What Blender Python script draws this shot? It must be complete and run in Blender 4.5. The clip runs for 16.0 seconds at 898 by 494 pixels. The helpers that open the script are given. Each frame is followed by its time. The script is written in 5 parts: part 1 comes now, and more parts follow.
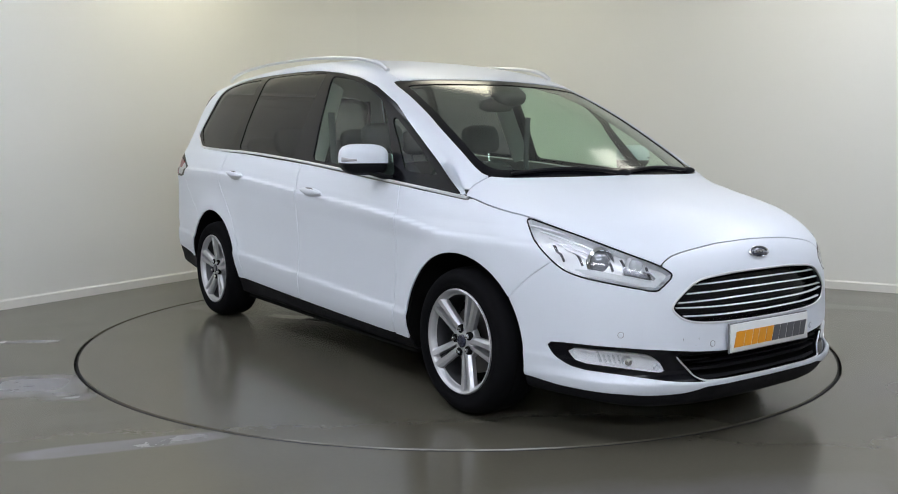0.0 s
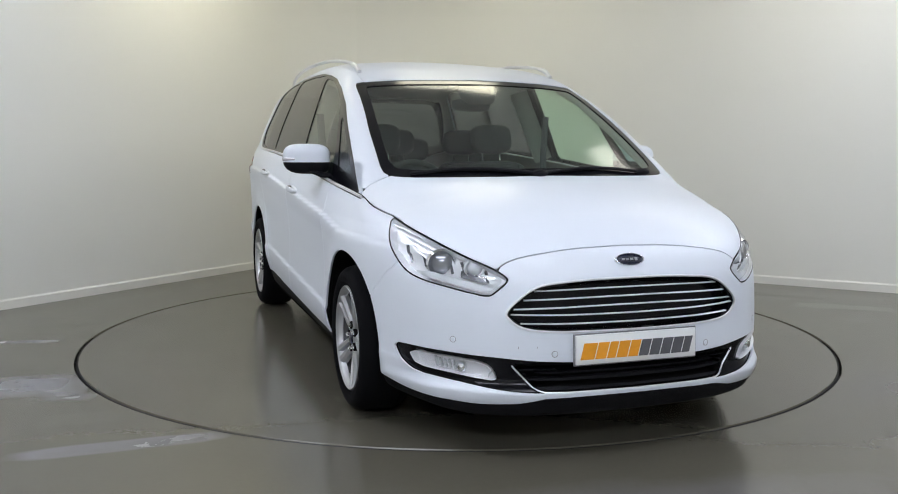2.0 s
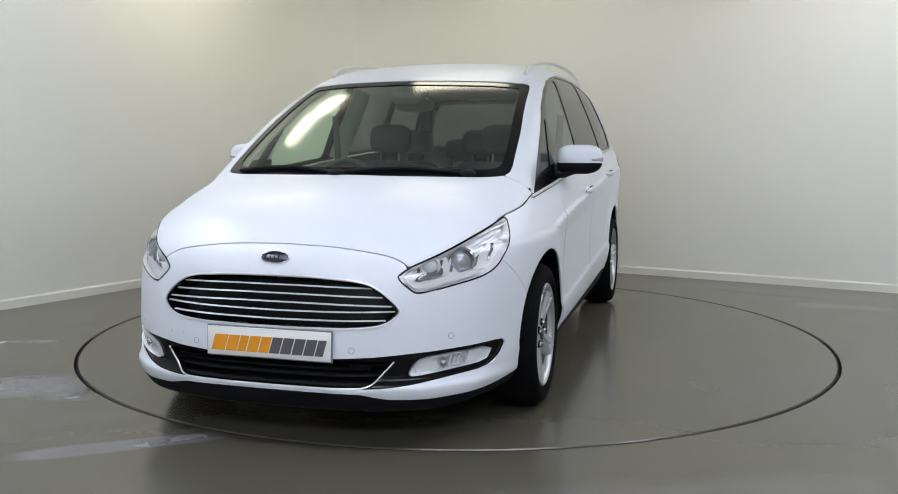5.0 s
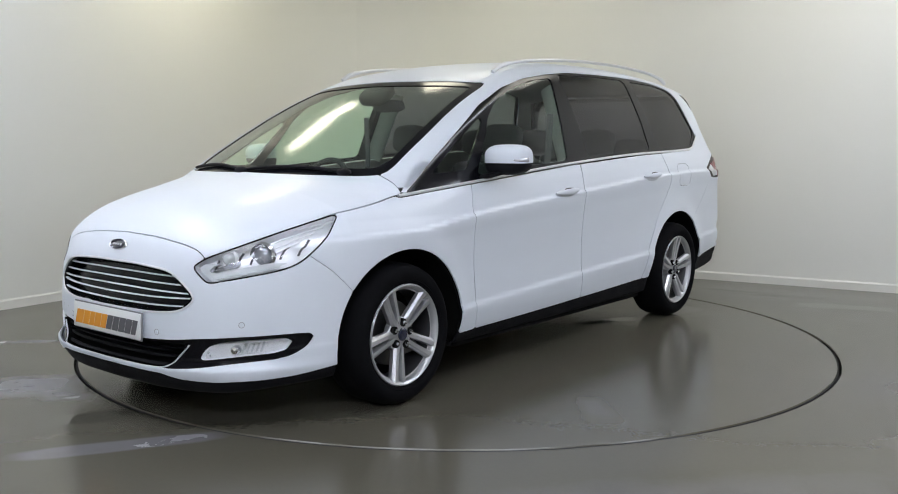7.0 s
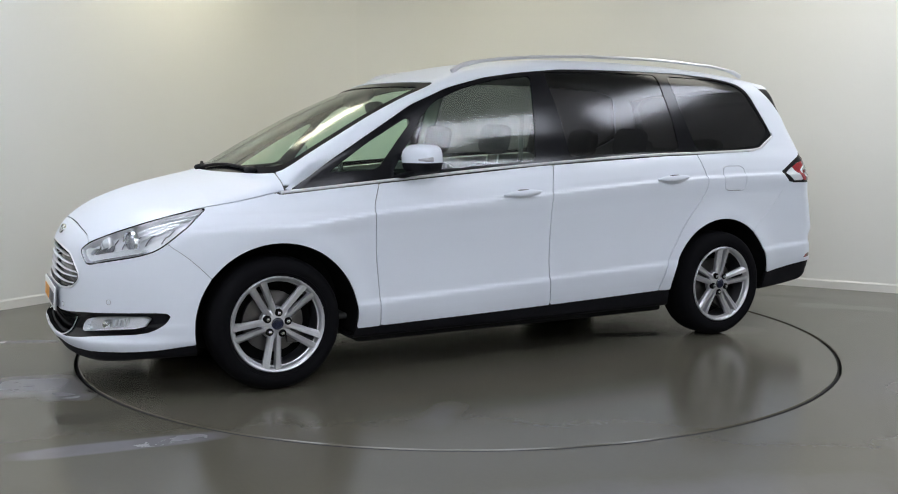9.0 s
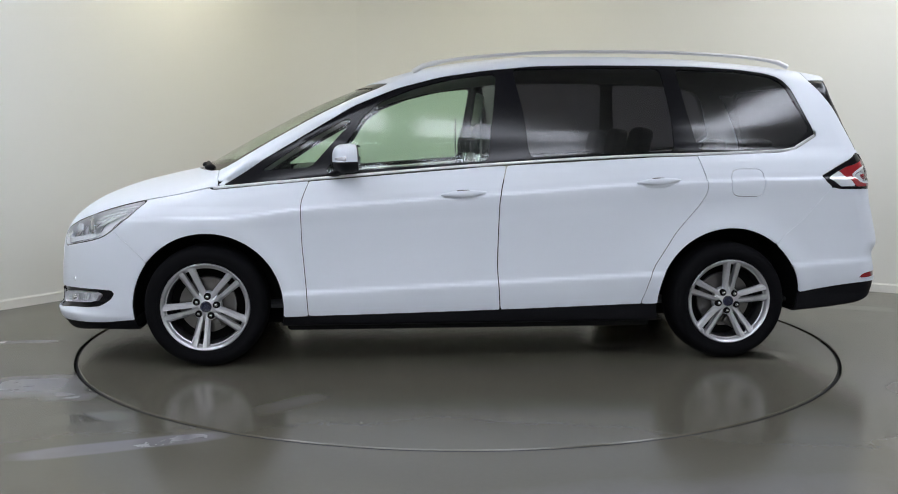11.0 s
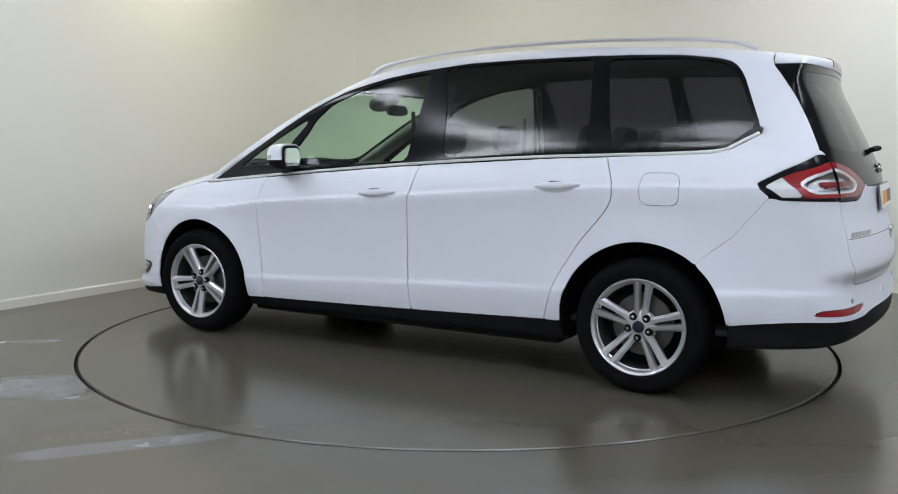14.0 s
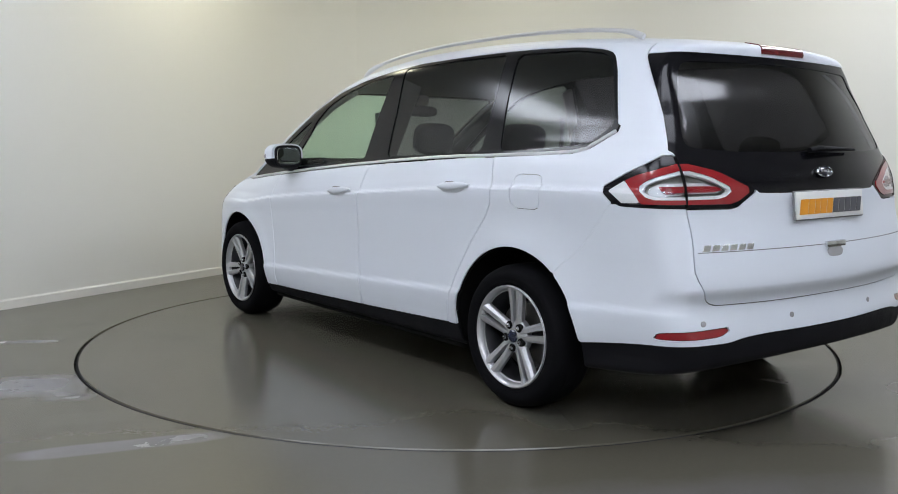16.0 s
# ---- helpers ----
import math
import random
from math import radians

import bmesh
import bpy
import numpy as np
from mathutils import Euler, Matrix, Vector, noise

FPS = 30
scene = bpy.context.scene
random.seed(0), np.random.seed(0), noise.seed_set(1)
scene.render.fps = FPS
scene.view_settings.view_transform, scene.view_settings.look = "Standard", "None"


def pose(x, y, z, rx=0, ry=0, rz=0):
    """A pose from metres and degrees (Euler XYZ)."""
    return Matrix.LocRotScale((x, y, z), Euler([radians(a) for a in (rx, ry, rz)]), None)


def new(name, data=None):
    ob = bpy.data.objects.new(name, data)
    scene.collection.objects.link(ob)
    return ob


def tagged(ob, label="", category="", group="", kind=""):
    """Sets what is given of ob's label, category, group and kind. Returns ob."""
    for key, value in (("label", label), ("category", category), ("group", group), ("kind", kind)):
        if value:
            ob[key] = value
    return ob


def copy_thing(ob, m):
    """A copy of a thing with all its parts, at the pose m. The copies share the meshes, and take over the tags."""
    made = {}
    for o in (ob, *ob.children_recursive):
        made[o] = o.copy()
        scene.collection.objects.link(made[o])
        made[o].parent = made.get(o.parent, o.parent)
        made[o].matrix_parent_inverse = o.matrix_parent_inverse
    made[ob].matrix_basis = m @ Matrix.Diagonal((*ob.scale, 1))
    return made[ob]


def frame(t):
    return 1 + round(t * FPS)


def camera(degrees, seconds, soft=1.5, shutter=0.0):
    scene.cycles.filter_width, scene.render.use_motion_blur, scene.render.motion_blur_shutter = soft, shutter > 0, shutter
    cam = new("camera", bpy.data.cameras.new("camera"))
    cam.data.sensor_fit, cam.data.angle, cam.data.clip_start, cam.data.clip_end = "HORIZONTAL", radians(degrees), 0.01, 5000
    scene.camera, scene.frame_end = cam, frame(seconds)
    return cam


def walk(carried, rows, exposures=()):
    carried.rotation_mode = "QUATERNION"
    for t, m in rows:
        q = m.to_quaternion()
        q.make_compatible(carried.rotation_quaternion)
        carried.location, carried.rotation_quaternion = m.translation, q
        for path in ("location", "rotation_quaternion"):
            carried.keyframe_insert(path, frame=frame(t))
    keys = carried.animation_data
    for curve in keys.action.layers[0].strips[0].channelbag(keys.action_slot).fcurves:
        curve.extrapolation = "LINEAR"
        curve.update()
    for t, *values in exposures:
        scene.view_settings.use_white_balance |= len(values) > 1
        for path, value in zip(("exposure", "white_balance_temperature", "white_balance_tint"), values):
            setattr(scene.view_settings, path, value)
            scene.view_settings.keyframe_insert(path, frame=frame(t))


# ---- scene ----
# ---- camera: stands still on its tripod ----
cam = camera(52.69, 16.0, 1.0)
STILL = pose(0, 0, 1.184, 90 - 6.478, 0, 0) @ pose(0, 0, 0, 0, 0, 0.206)
walk(cam, [(0, STILL), (16, STILL)])

# ---- light: a closed studio, lit by ceiling panels and three added fill panels ----
world = bpy.data.worlds.new("studio_world")
scene.world = world
world.use_nodes = True
world.node_tree.nodes["Background"].inputs[0].default_value = (0.8, 0.85, 0.9, 1)
world.node_tree.nodes["Background"].inputs[1].default_value = 0.0
scene.view_settings.exposure = 0.62
AXIS = (0.050, 5.644)
RING = 2.237
CORNER = (-1.07, 9.82)
CEILING = 3.3
COOL, SOFT, WARM = (0.83, 0.875, 1.0), (1.0, 0.97, 0.87), (1.0, 0.95, 0.74)
LIGHTS = [  # x, y, length, width, turn, strength, colour
    (-0.90, 2.30, 1.5, 0.50, 0, 6.6, COOL),
    (0.90, 2.30, 1.5, 0.50, 0, 6.6, COOL),
    (-2.55, 3.30, 1.4, 0.50, -55, 9.5, COOL),
    (-2.75, 5.00, 1.4, 0.50, 90, 10, COOL),
    (3.05, 3.40, 1.4, 0.50, 60, 9.5, COOL),
    (3.75, 5.30, 1.7, 0.55, 83, 10.5, COOL),
    # two unseen panels behind the camera, added to fill the car's flanks
    (-1.4, -1.6, 2.2, 0.8, 0, 15, COOL),
    (1.4, -1.6, 2.2, 0.8, 0, 15, COOL),
    (-1.72, 7.35, 1.1, 0.30, 48, 11, WARM),
    (0.1, 7.5, 1.1, 0.80, 0, 3.6, WARM),
    # unseen panel added to brighten the right of the north wall
    (2.75, 6.45, 1.7, 0.80, -29, 3.2, SOFT),
]
# angle of the car's heading past straight at the camera, by seconds
TURNS = [(0.0, 35.68), (0.5, 33.90), (1.0, 30.21), (1.5, 25.27), (2.0, 19.19), (2.5, 13.56), (3.0, 7.47), (3.5, 1.73), (4.0, -4.32), (4.5, -9.92), (5.0, -15.94), (5.5, -21.6), (6.0, -27.2), (6.5, -32.8),
         (7.0, -38.5), (7.5, -44.27), (8.0, -50.22), (8.5, -55.78), (9.0, -61.82), (9.5, -67.30), (10.0, -73.2), (10.5, -79.0), (11.0, -84.8), (11.5, -90.7), (12.0, -96.50), (12.5, -102.12), (13.0, -107.86),
         (13.5, -113.45), (14.0, -119.47), (14.5, -124.94), (15.0, -130.85), (15.5, -136.36), (16.0, -142.24)]

# ---- materials ----
def material(name, colour, rough=0.5, metal=0.0, vary=0.0, scale=3.0, bump=0.0, grain=120.0, coat=0.0, coat_rough=0.05, spec=0.5):
    """Principled surface: two scales of noise move the colour and roughness, a fine grain gives relief."""
    m = bpy.data.materials.new(name)
    m.use_nodes = True
    nt = m.node_tree
    b = nt.nodes["Principled BSDF"]
    b.inputs["Base Color"].default_value = (*colour, 1)
    b.inputs["Roughness"].default_value = rough
    b.inputs["Metallic"].default_value = metal
    b.inputs["Specular IOR Level"].default_value = spec
    b.inputs["Coat Weight"].default_value = coat
    b.inputs["Coat Roughness"].default_value = coat_rough
    if vary or bump:
        tc = nt.nodes.new("ShaderNodeTexCoord")
        big = nt.nodes.new("ShaderNodeTexNoise")
        big.inputs["Scale"].default_value = scale
        big.inputs["Detail"].default_value = 5
        fine = nt.nodes.new("ShaderNodeTexNoise")
        fine.inputs["Scale"].default_value = grain
        fine.inputs["Detail"].default_value = 3
        for n in (big, fine):
            nt.links.new(tc.outputs["Object"], n.inputs["Vector"])
    if vary:
        mix = nt.nodes.new("ShaderNodeMix")
        mix.data_type = "RGBA"
        mix.inputs["A"].default_value = (*[c * (1 - vary) for c in colour], 1)
        mix.inputs["B"].default_value = (*[min(1, c * (1 + vary)) for c in colour], 1)
        add = nt.nodes.new("ShaderNodeMath")
        add.operation = "MULTIPLY_ADD"
        add.inputs[1].default_value = 0.3
        nt.links.new(fine.outputs["Fac"], add.inputs[0])
        low = nt.nodes.new("ShaderNodeMath")
        low.operation = "MULTIPLY"
        low.inputs[1].default_value = 0.7
        nt.links.new(big.outputs["Fac"], low.inputs[0])
        nt.links.new(low.outputs[0], add.inputs[2])
        nt.links.new(add.outputs[0], mix.inputs["Factor"])
        nt.links.new(mix.outputs["Result"], b.inputs["Base Color"])
        mr = nt.nodes.new("ShaderNodeMapRange")
        mr.inputs["To Min"].default_value = max(0.02, rough * 0.8)
        mr.inputs["To Max"].default_value = min(1, rough * 1.2)
        nt.links.new(big.outputs["Fac"], mr.inputs["Value"])
        nt.links.new(mr.outputs["Result"], b.inputs["Roughness"])
    if bump:
        bp = nt.nodes.new("ShaderNodeBump")
        bp.inputs["Strength"].default_value = bump
        bp.inputs["Distance"].default_value = 0.002
        nt.links.new(fine.outputs["Fac"], bp.inputs["Height"])
        nt.links.new(bp.outputs["Normal"], b.inputs["Normal"])
    return m


def glass(name, tint, ior=1.5, rough=0.0, haze=0.0):
    """A thin pane: tinted see-through with a Fresnel gloss and a faint painted haze."""
    m = bpy.data.materials.new(name)
    m.use_nodes = True
    nt = m.node_tree
    nt.nodes.clear()
    out = nt.nodes.new("ShaderNodeOutputMaterial")
    mix = nt.nodes.new("ShaderNodeMixShader")
    tr = nt.nodes.new("ShaderNodeBsdfTransparent")
    tr.inputs["Color"].default_value = (*tint, 1)
    gl = nt.nodes.new("ShaderNodeBsdfGlossy")
    gl.inputs["Roughness"].default_value = rough
    f0 = ((ior - 1) / (ior + 1)) ** 2
    lw = nt.nodes.new("ShaderNodeLayerWeight")
    lw.inputs["Blend"].default_value = 0.5
    steep = nt.nodes.new("ShaderNodeMath")
    steep.operation = "POWER"
    steep.inputs[1].default_value = 5.0
    fr = nt.nodes.new("ShaderNodeMath")
    fr.operation = "MULTIPLY_ADD"
    fr.inputs[1].default_value, fr.inputs[2].default_value = 1 - f0, f0
    nt.links.new(lw.outputs["Facing"], steep.inputs[0])
    nt.links.new(steep.outputs[0], fr.inputs[0])
    nt.links.new(fr.outputs[0], mix.inputs[0])
    # white diffuse mixed in as painted haze, for light veiling the pane
    film = nt.nodes.new("ShaderNodeMixShader")
    df = nt.nodes.new("ShaderNodeBsdfDiffuse")
    df.inputs["Color"].default_value = (0.75, 0.77, 0.72, 1)
    cloud = nt.nodes.new("ShaderNodeTexNoise")
    cloud.inputs["Scale"].default_value = 2.5
    span = nt.nodes.new("ShaderNodeMapRange")
    span.inputs["To Min"].default_value, span.inputs["To Max"].default_value = haze * 0.6, haze * 1.4
    nt.links.new(cloud.outputs["Fac"], span.inputs["Value"])
    nt.links.new(span.outputs["Result"], film.inputs[0])
    nt.links.new(tr.outputs[0], film.inputs[1])
    nt.links.new(df.outputs[0], film.inputs[2])
    nt.links.new(film.outputs[0], mix.inputs[1])
    nt.links.new(gl.outputs[0], mix.inputs[2])
    nt.links.new(mix.outputs[0], out.inputs[0])
    return m


def floor_material(name, pale_patches, smooth_dark=()):
    """Sealed grey-olive resin: cloudy tone, fine grain; pale bluish patches and smoother dark patches of their own
    shapes.
    Pale patches: x, y, half length, half width, turn, amount, hardness of the edge."""
    m = bpy.data.materials.new(name)
    m.use_nodes = True
    nt = m.node_tree
    b = nt.nodes["Principled BSDF"]
    L = nt.links.new

    def node(kind, **put):
        n = nt.nodes.new(kind)
        for k, v in put.items():
            n.inputs[k].default_value = v
        return n

    def maths(op, a, b2):
        n = nt.nodes.new("ShaderNodeMath")
        n.operation = op
        for i, v in enumerate((a, b2)):
            if isinstance(v, (int, float)):
                n.inputs[i].default_value = v
            else:
                L(v, n.inputs[i])
        return n.outputs[0]
    tc = node("ShaderNodeTexCoord")
    cloud = node("ShaderNodeTexNoise", Scale=0.7, Detail=5, Roughness=0.5)
    patch = node("ShaderNodeTexNoise", Scale=3.2, Detail=6, Roughness=0.62, Distortion=0.3)
    fine = node("ShaderNodeTexNoise", Scale=45, Detail=5, Roughness=0.6)
    for n in (cloud, patch, fine):
        L(tc.outputs["Object"], n.inputs["Vector"])

    def shape(x, y, hl, hw, turn, hard):
        mp = node("ShaderNodeMapping")
        mp.vector_type = "TEXTURE"
        mp.inputs["Location"].default_value = (x, y, 0)
        mp.inputs["Rotation"].default_value = (0, 0, radians(turn))
        mp.inputs["Scale"].default_value = (hl, hw, 1)
        L(tc.outputs["Object"], mp.inputs["Vector"])
        sx = node("ShaderNodeSeparateXYZ")
        L(mp.outputs["Vector"], sx.inputs[0])
        d = maths("POWER", maths("ADD", maths("POWER", maths("ABSOLUTE", sx.outputs[0], 0), 4.0), maths("POWER", maths("ABSOLUTE", sx.outputs[1], 0), 4.0)), 0.25)
        d = maths("ADD", d, maths("MULTIPLY", maths("SUBTRACT", patch.outputs["Fac"], 0.5), 1.2 - hard))
        r = node("ShaderNodeMapRange")
        r.inputs["From Min"].default_value = 1.0
        r.inputs["From Max"].default_value = 0.3 + 0.6 * hard
        L(d, r.inputs["Value"])
        return r.outputs["Result"]
    base = nt.nodes.new("ShaderNodeMix")
    base.data_type = "RGBA"
    base.inputs["A"].default_value = (0.076, 0.070, 0.052, 1)
    base.inputs["B"].default_value = (0.116, 0.109, 0.085, 1)
    tone = maths("ADD", maths("MULTIPLY", cloud.outputs["Fac"], 0.8), maths("MULTIPLY", fine.outputs["Fac"], 0.2))
    L(tone, base.inputs["Factor"])
    colour, rough = base.outputs["Result"], maths("ADD", maths("MULTIPLY", patch.outputs["Fac"], 0.10), 0.15)
    # paler, bluer and rougher patches
    for x, y, hl, hw, turn, amount, hard in pale_patches:
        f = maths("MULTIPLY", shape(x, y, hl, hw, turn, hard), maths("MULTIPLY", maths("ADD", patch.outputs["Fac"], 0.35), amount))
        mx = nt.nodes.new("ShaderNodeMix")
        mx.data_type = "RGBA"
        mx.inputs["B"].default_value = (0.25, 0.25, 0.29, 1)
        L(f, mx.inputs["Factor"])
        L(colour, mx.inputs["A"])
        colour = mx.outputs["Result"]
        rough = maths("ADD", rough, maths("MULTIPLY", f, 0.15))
    # smoother and darker patches
    for x, y, hl, hw, turn in smooth_dark:
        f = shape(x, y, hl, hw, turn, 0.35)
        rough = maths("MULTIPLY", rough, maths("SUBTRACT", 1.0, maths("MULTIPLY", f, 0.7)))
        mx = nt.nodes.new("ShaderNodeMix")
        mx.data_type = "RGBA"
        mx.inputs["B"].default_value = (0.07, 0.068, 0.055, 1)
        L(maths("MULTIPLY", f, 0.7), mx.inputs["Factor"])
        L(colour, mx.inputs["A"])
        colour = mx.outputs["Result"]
    L(colour, b.inputs["Base Color"])
    L(rough, b.inputs["Roughness"])
    bump = node("ShaderNodeBump", Strength=0.02, Distance=0.002)
    L(fine.outputs["Fac"], bump.inputs["Height"])
    L(bump.outputs["Normal"], b.inputs["Normal"])
    return m


def glow(name, colour, strength):
    m = bpy.data.materials.new(name)
    m.use_nodes = True
    b = m.node_tree.nodes["Principled BSDF"]
    b.inputs["Base Color"].default_value = (0.8, 0.8, 0.8, 1)
    b.inputs["Emission Color"].default_value = (*colour, 1)
    b.inputs["Emission Strength"].default_value = strength
    return m


WALL = material("wall_paint", (0.77, 0.765, 0.715), 0.42, vary=0.03, scale=0.8, bump=0.05, grain=180)
TRIM = material("skirting_paint", (0.74, 0.73, 0.68), 0.4, vary=0.03)
CEIL = material("ceiling_paint", (0.75, 0.75, 0.73), 0.8, vary=0.02)
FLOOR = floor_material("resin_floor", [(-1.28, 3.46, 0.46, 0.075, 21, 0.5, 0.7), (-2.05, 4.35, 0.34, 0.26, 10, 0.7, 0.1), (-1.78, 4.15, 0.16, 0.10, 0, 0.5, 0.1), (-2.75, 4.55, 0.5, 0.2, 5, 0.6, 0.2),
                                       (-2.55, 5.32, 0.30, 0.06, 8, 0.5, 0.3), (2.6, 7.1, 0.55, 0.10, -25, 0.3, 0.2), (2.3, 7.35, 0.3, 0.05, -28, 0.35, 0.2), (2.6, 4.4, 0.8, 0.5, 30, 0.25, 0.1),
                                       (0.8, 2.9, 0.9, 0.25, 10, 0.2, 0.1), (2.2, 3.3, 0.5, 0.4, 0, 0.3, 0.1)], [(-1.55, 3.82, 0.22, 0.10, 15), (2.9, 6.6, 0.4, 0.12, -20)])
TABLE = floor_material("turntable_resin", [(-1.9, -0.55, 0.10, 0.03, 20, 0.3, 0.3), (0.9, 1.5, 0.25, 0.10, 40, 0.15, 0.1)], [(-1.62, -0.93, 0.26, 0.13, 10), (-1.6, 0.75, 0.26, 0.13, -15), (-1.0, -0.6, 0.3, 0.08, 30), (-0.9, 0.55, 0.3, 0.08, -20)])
PIT = material("pit_black", (0.01, 0.01, 0.01), 0.9)
PAINT = material("white_car_paint", (0.735, 0.775, 0.84), 0.45, vary=0.008, scale=2.0, coat=0.22, coat_rough=0.18)
GLOSS_BLACK = material("gloss_black_trim", (0.005, 0.005, 0.007), 0.16, vary=0.1, spec=0.22)
PLASTIC = material("textured_black_plastic", (0.008, 0.008, 0.010), 0.65, vary=0.2, scale=8, bump=0.35, grain=700, spec=0.15)
RUBBER = material("tyre_rubber", (0.006, 0.006, 0.007), 0.9, vary=0.25, scale=10, bump=0.25, grain=300, spec=0.06)
LINER = material("wheel_liner", (0.007, 0.007, 0.007), 0.95, vary=0.3, scale=6, spec=0.05)
BRIGHT = material("bright_trim", (0.80, 0.81, 0.83), 0.3, 0.35, vary=0.03)
CHROME = material("chrome", (0.75, 0.76, 0.78), 0.12, 1.0, vary=0.03)
ALLOY = material("silver_alloy_paint", (0.56, 0.565, 0.585), 0.36, 0.75, vary=0.04, scale=8)
RAIL_SILVER = material("satin_rail_silver", (0.70, 0.71, 0.73), 0.35, 0.45, vary=0.04, scale=8)
# the same alloy darkened, shade behind the spokes put into its colour
ALLOY_SHADED = material("shadowed_alloy_barrel", (0.12, 0.122, 0.13), 0.4, 0.8, vary=0.1)
STEEL = material("brake_steel", (0.15, 0.145, 0.14), 0.35, 0.9, vary=0.15, scale=20)
REFLECT = material("lamp_reflector", (0.92, 0.92, 0.95), 0.32, 0.35, vary=0.08, scale=30)
LAMP_GREY = material("lamp_bezel", (0.66, 0.66, 0.69), 0.25, 0.5, vary=0.1, scale=20)
LAMP_MID = material("lamp_inner_grey", (0.24, 0.24, 0.26), 0.22, 0.6, vary=0.1, scale=20)
RED = material("red_lens", (0.30, 0.012, 0.018), 0.15, vary=0.12, scale=25, coat=0.8)
RED_DARK = material("dark_red_lens", (0.13, 0.006, 0.010), 0.15, vary=0.15, scale=25, coat=0.8)
LENS_WHITE = material("ribbed_clear_lens", (0.72, 0.74, 0.76), 0.2, vary=0.12, scale=30, coat=0.6)
PLATE = material("plate_white", (0.80, 0.81, 0.80), 0.35, vary=0.02)
PLATE_EDGE = material("plate_edge", (0.18, 0.18, 0.19), 0.4, vary=0.1)
ORANGE = material("mark_orange", (0.80, 0.33, 0.02), 0.4, vary=0.12, scale=40)
GREY_MARK = material("mark_grey", (0.10, 0.10, 0.11), 0.4, vary=0.12, scale=40)
BLUE = material("badge_blue", (0.006, 0.009, 0.032), 0.2, vary=0.1, coat=0.8)
FABRIC = material("dark_seat_fabric", (0.028, 0.029, 0.033), 0.85, vary=0.25, scale=12, bump=0.4, grain=500)
DASH = material("soft_dash_plastic", (0.035, 0.036, 0.036), 0.6, vary=0.15, bump=0.2, grain=500)
HEADLINER = material("pale_headliner", (0.40, 0.40, 0.37), 0.9, vary=0.05, bump=0.1, grain=500)
BELT_TRIM = material("seat_belt", (0.08, 0.08, 0.085), 0.7, vary=0.1)
PANE = glass("clear_green_pane", (0.76, 0.92, 0.82), 1.5, 0.09, 0.012)
SCREEN_GLASS = glass("windscreen_pane", (0.78, 0.92, 0.81), 1.5, 0.13, 0.03)
PANE_DARK = glass("privacy_pane", (0.19, 0.19, 0.215), 1.5, 0.13, 0.004)
PANE_REAR = glass("rear_privacy_pane", (0.13, 0.13, 0.14), 1.5, 0.13, 0.003)
PANE_CLEAR = glass("lamp_cover", (0.95, 0.96, 0.97), 1.45)
MIRROR = material("mirror_silver", (0.9, 0.9, 0.9), 0.02, 1.0)
FITTING = material("light_housing", (0.7, 0.7, 0.7), 0.5)

# ---- helpers of the build ----
def mesh_from(name, verts, faces, mat, smooth=False, angle=35):
    me = bpy.data.meshes.new(name)
    me.from_pydata([tuple(map(float, v)) for v in verts], [], [tuple(map(int, f)) for f in faces])
    me.materials.append(mat)
    if smooth:
        me.shade_smooth()
        me.set_sharp_from_angle(angle=radians(angle))
    me.update()
    return me


def part(name, bm, mat, parent=None, label="", smooth=True, angle=35):
    """Links a bmesh as one mesh object, under a thing or a part where one is given."""
    me = bpy.data.meshes.new(name)
    bmesh.ops.recalc_face_normals(bm, faces=bm.faces)
    bm.to_mesh(me)
    bm.free()
    me.materials.append(mat)
    if smooth:
        me.shade_smooth()
        me.set_sharp_from_angle(angle=radians(angle))
    ob = new(name, me)
    ob.parent = parent
    return tagged(ob, label)


def piece(name, me, parent=None, label="", at=None):
    ob = new(name, me)
    ob.parent = parent
    if at is not None:
        ob.matrix_basis = at
    return tagged(ob, label)


def box(sx, sy, sz, bevel=0.0, segs=2, m=None, bm=None):
    bm = bm or bmesh.new()
    r = bmesh.ops.create_cube(bm, size=1, matrix=(m or Matrix()) @ Matrix.Diagonal((sx, sy, sz, 1)))
    if bevel:
        es = list({e for v in r["verts"] for e in v.link_edges})
        bmesh.ops.bevel(bm, geom=es, offset=bevel, segments=segs, profile=0.5, affect="EDGES")
    return bm


def lathe(profile, n=48, bm=None):
    """Turns (radius, y) pairs about the y axis."""
    bm = bm or bmesh.new()
    rings = []
    for i in range(n):
        a = 2 * math.pi * i / n
        rings.append([bm.verts.new((r * math.cos(a), y, r * math.sin(a))) for r, y in profile])
    for i in range(n):
        p, q = rings[i], rings[(i + 1) % n]
        for j in range(len(profile) - 1):
            bm.faces.new((p[j], q[j], q[j + 1], p[j + 1]))
    return bm


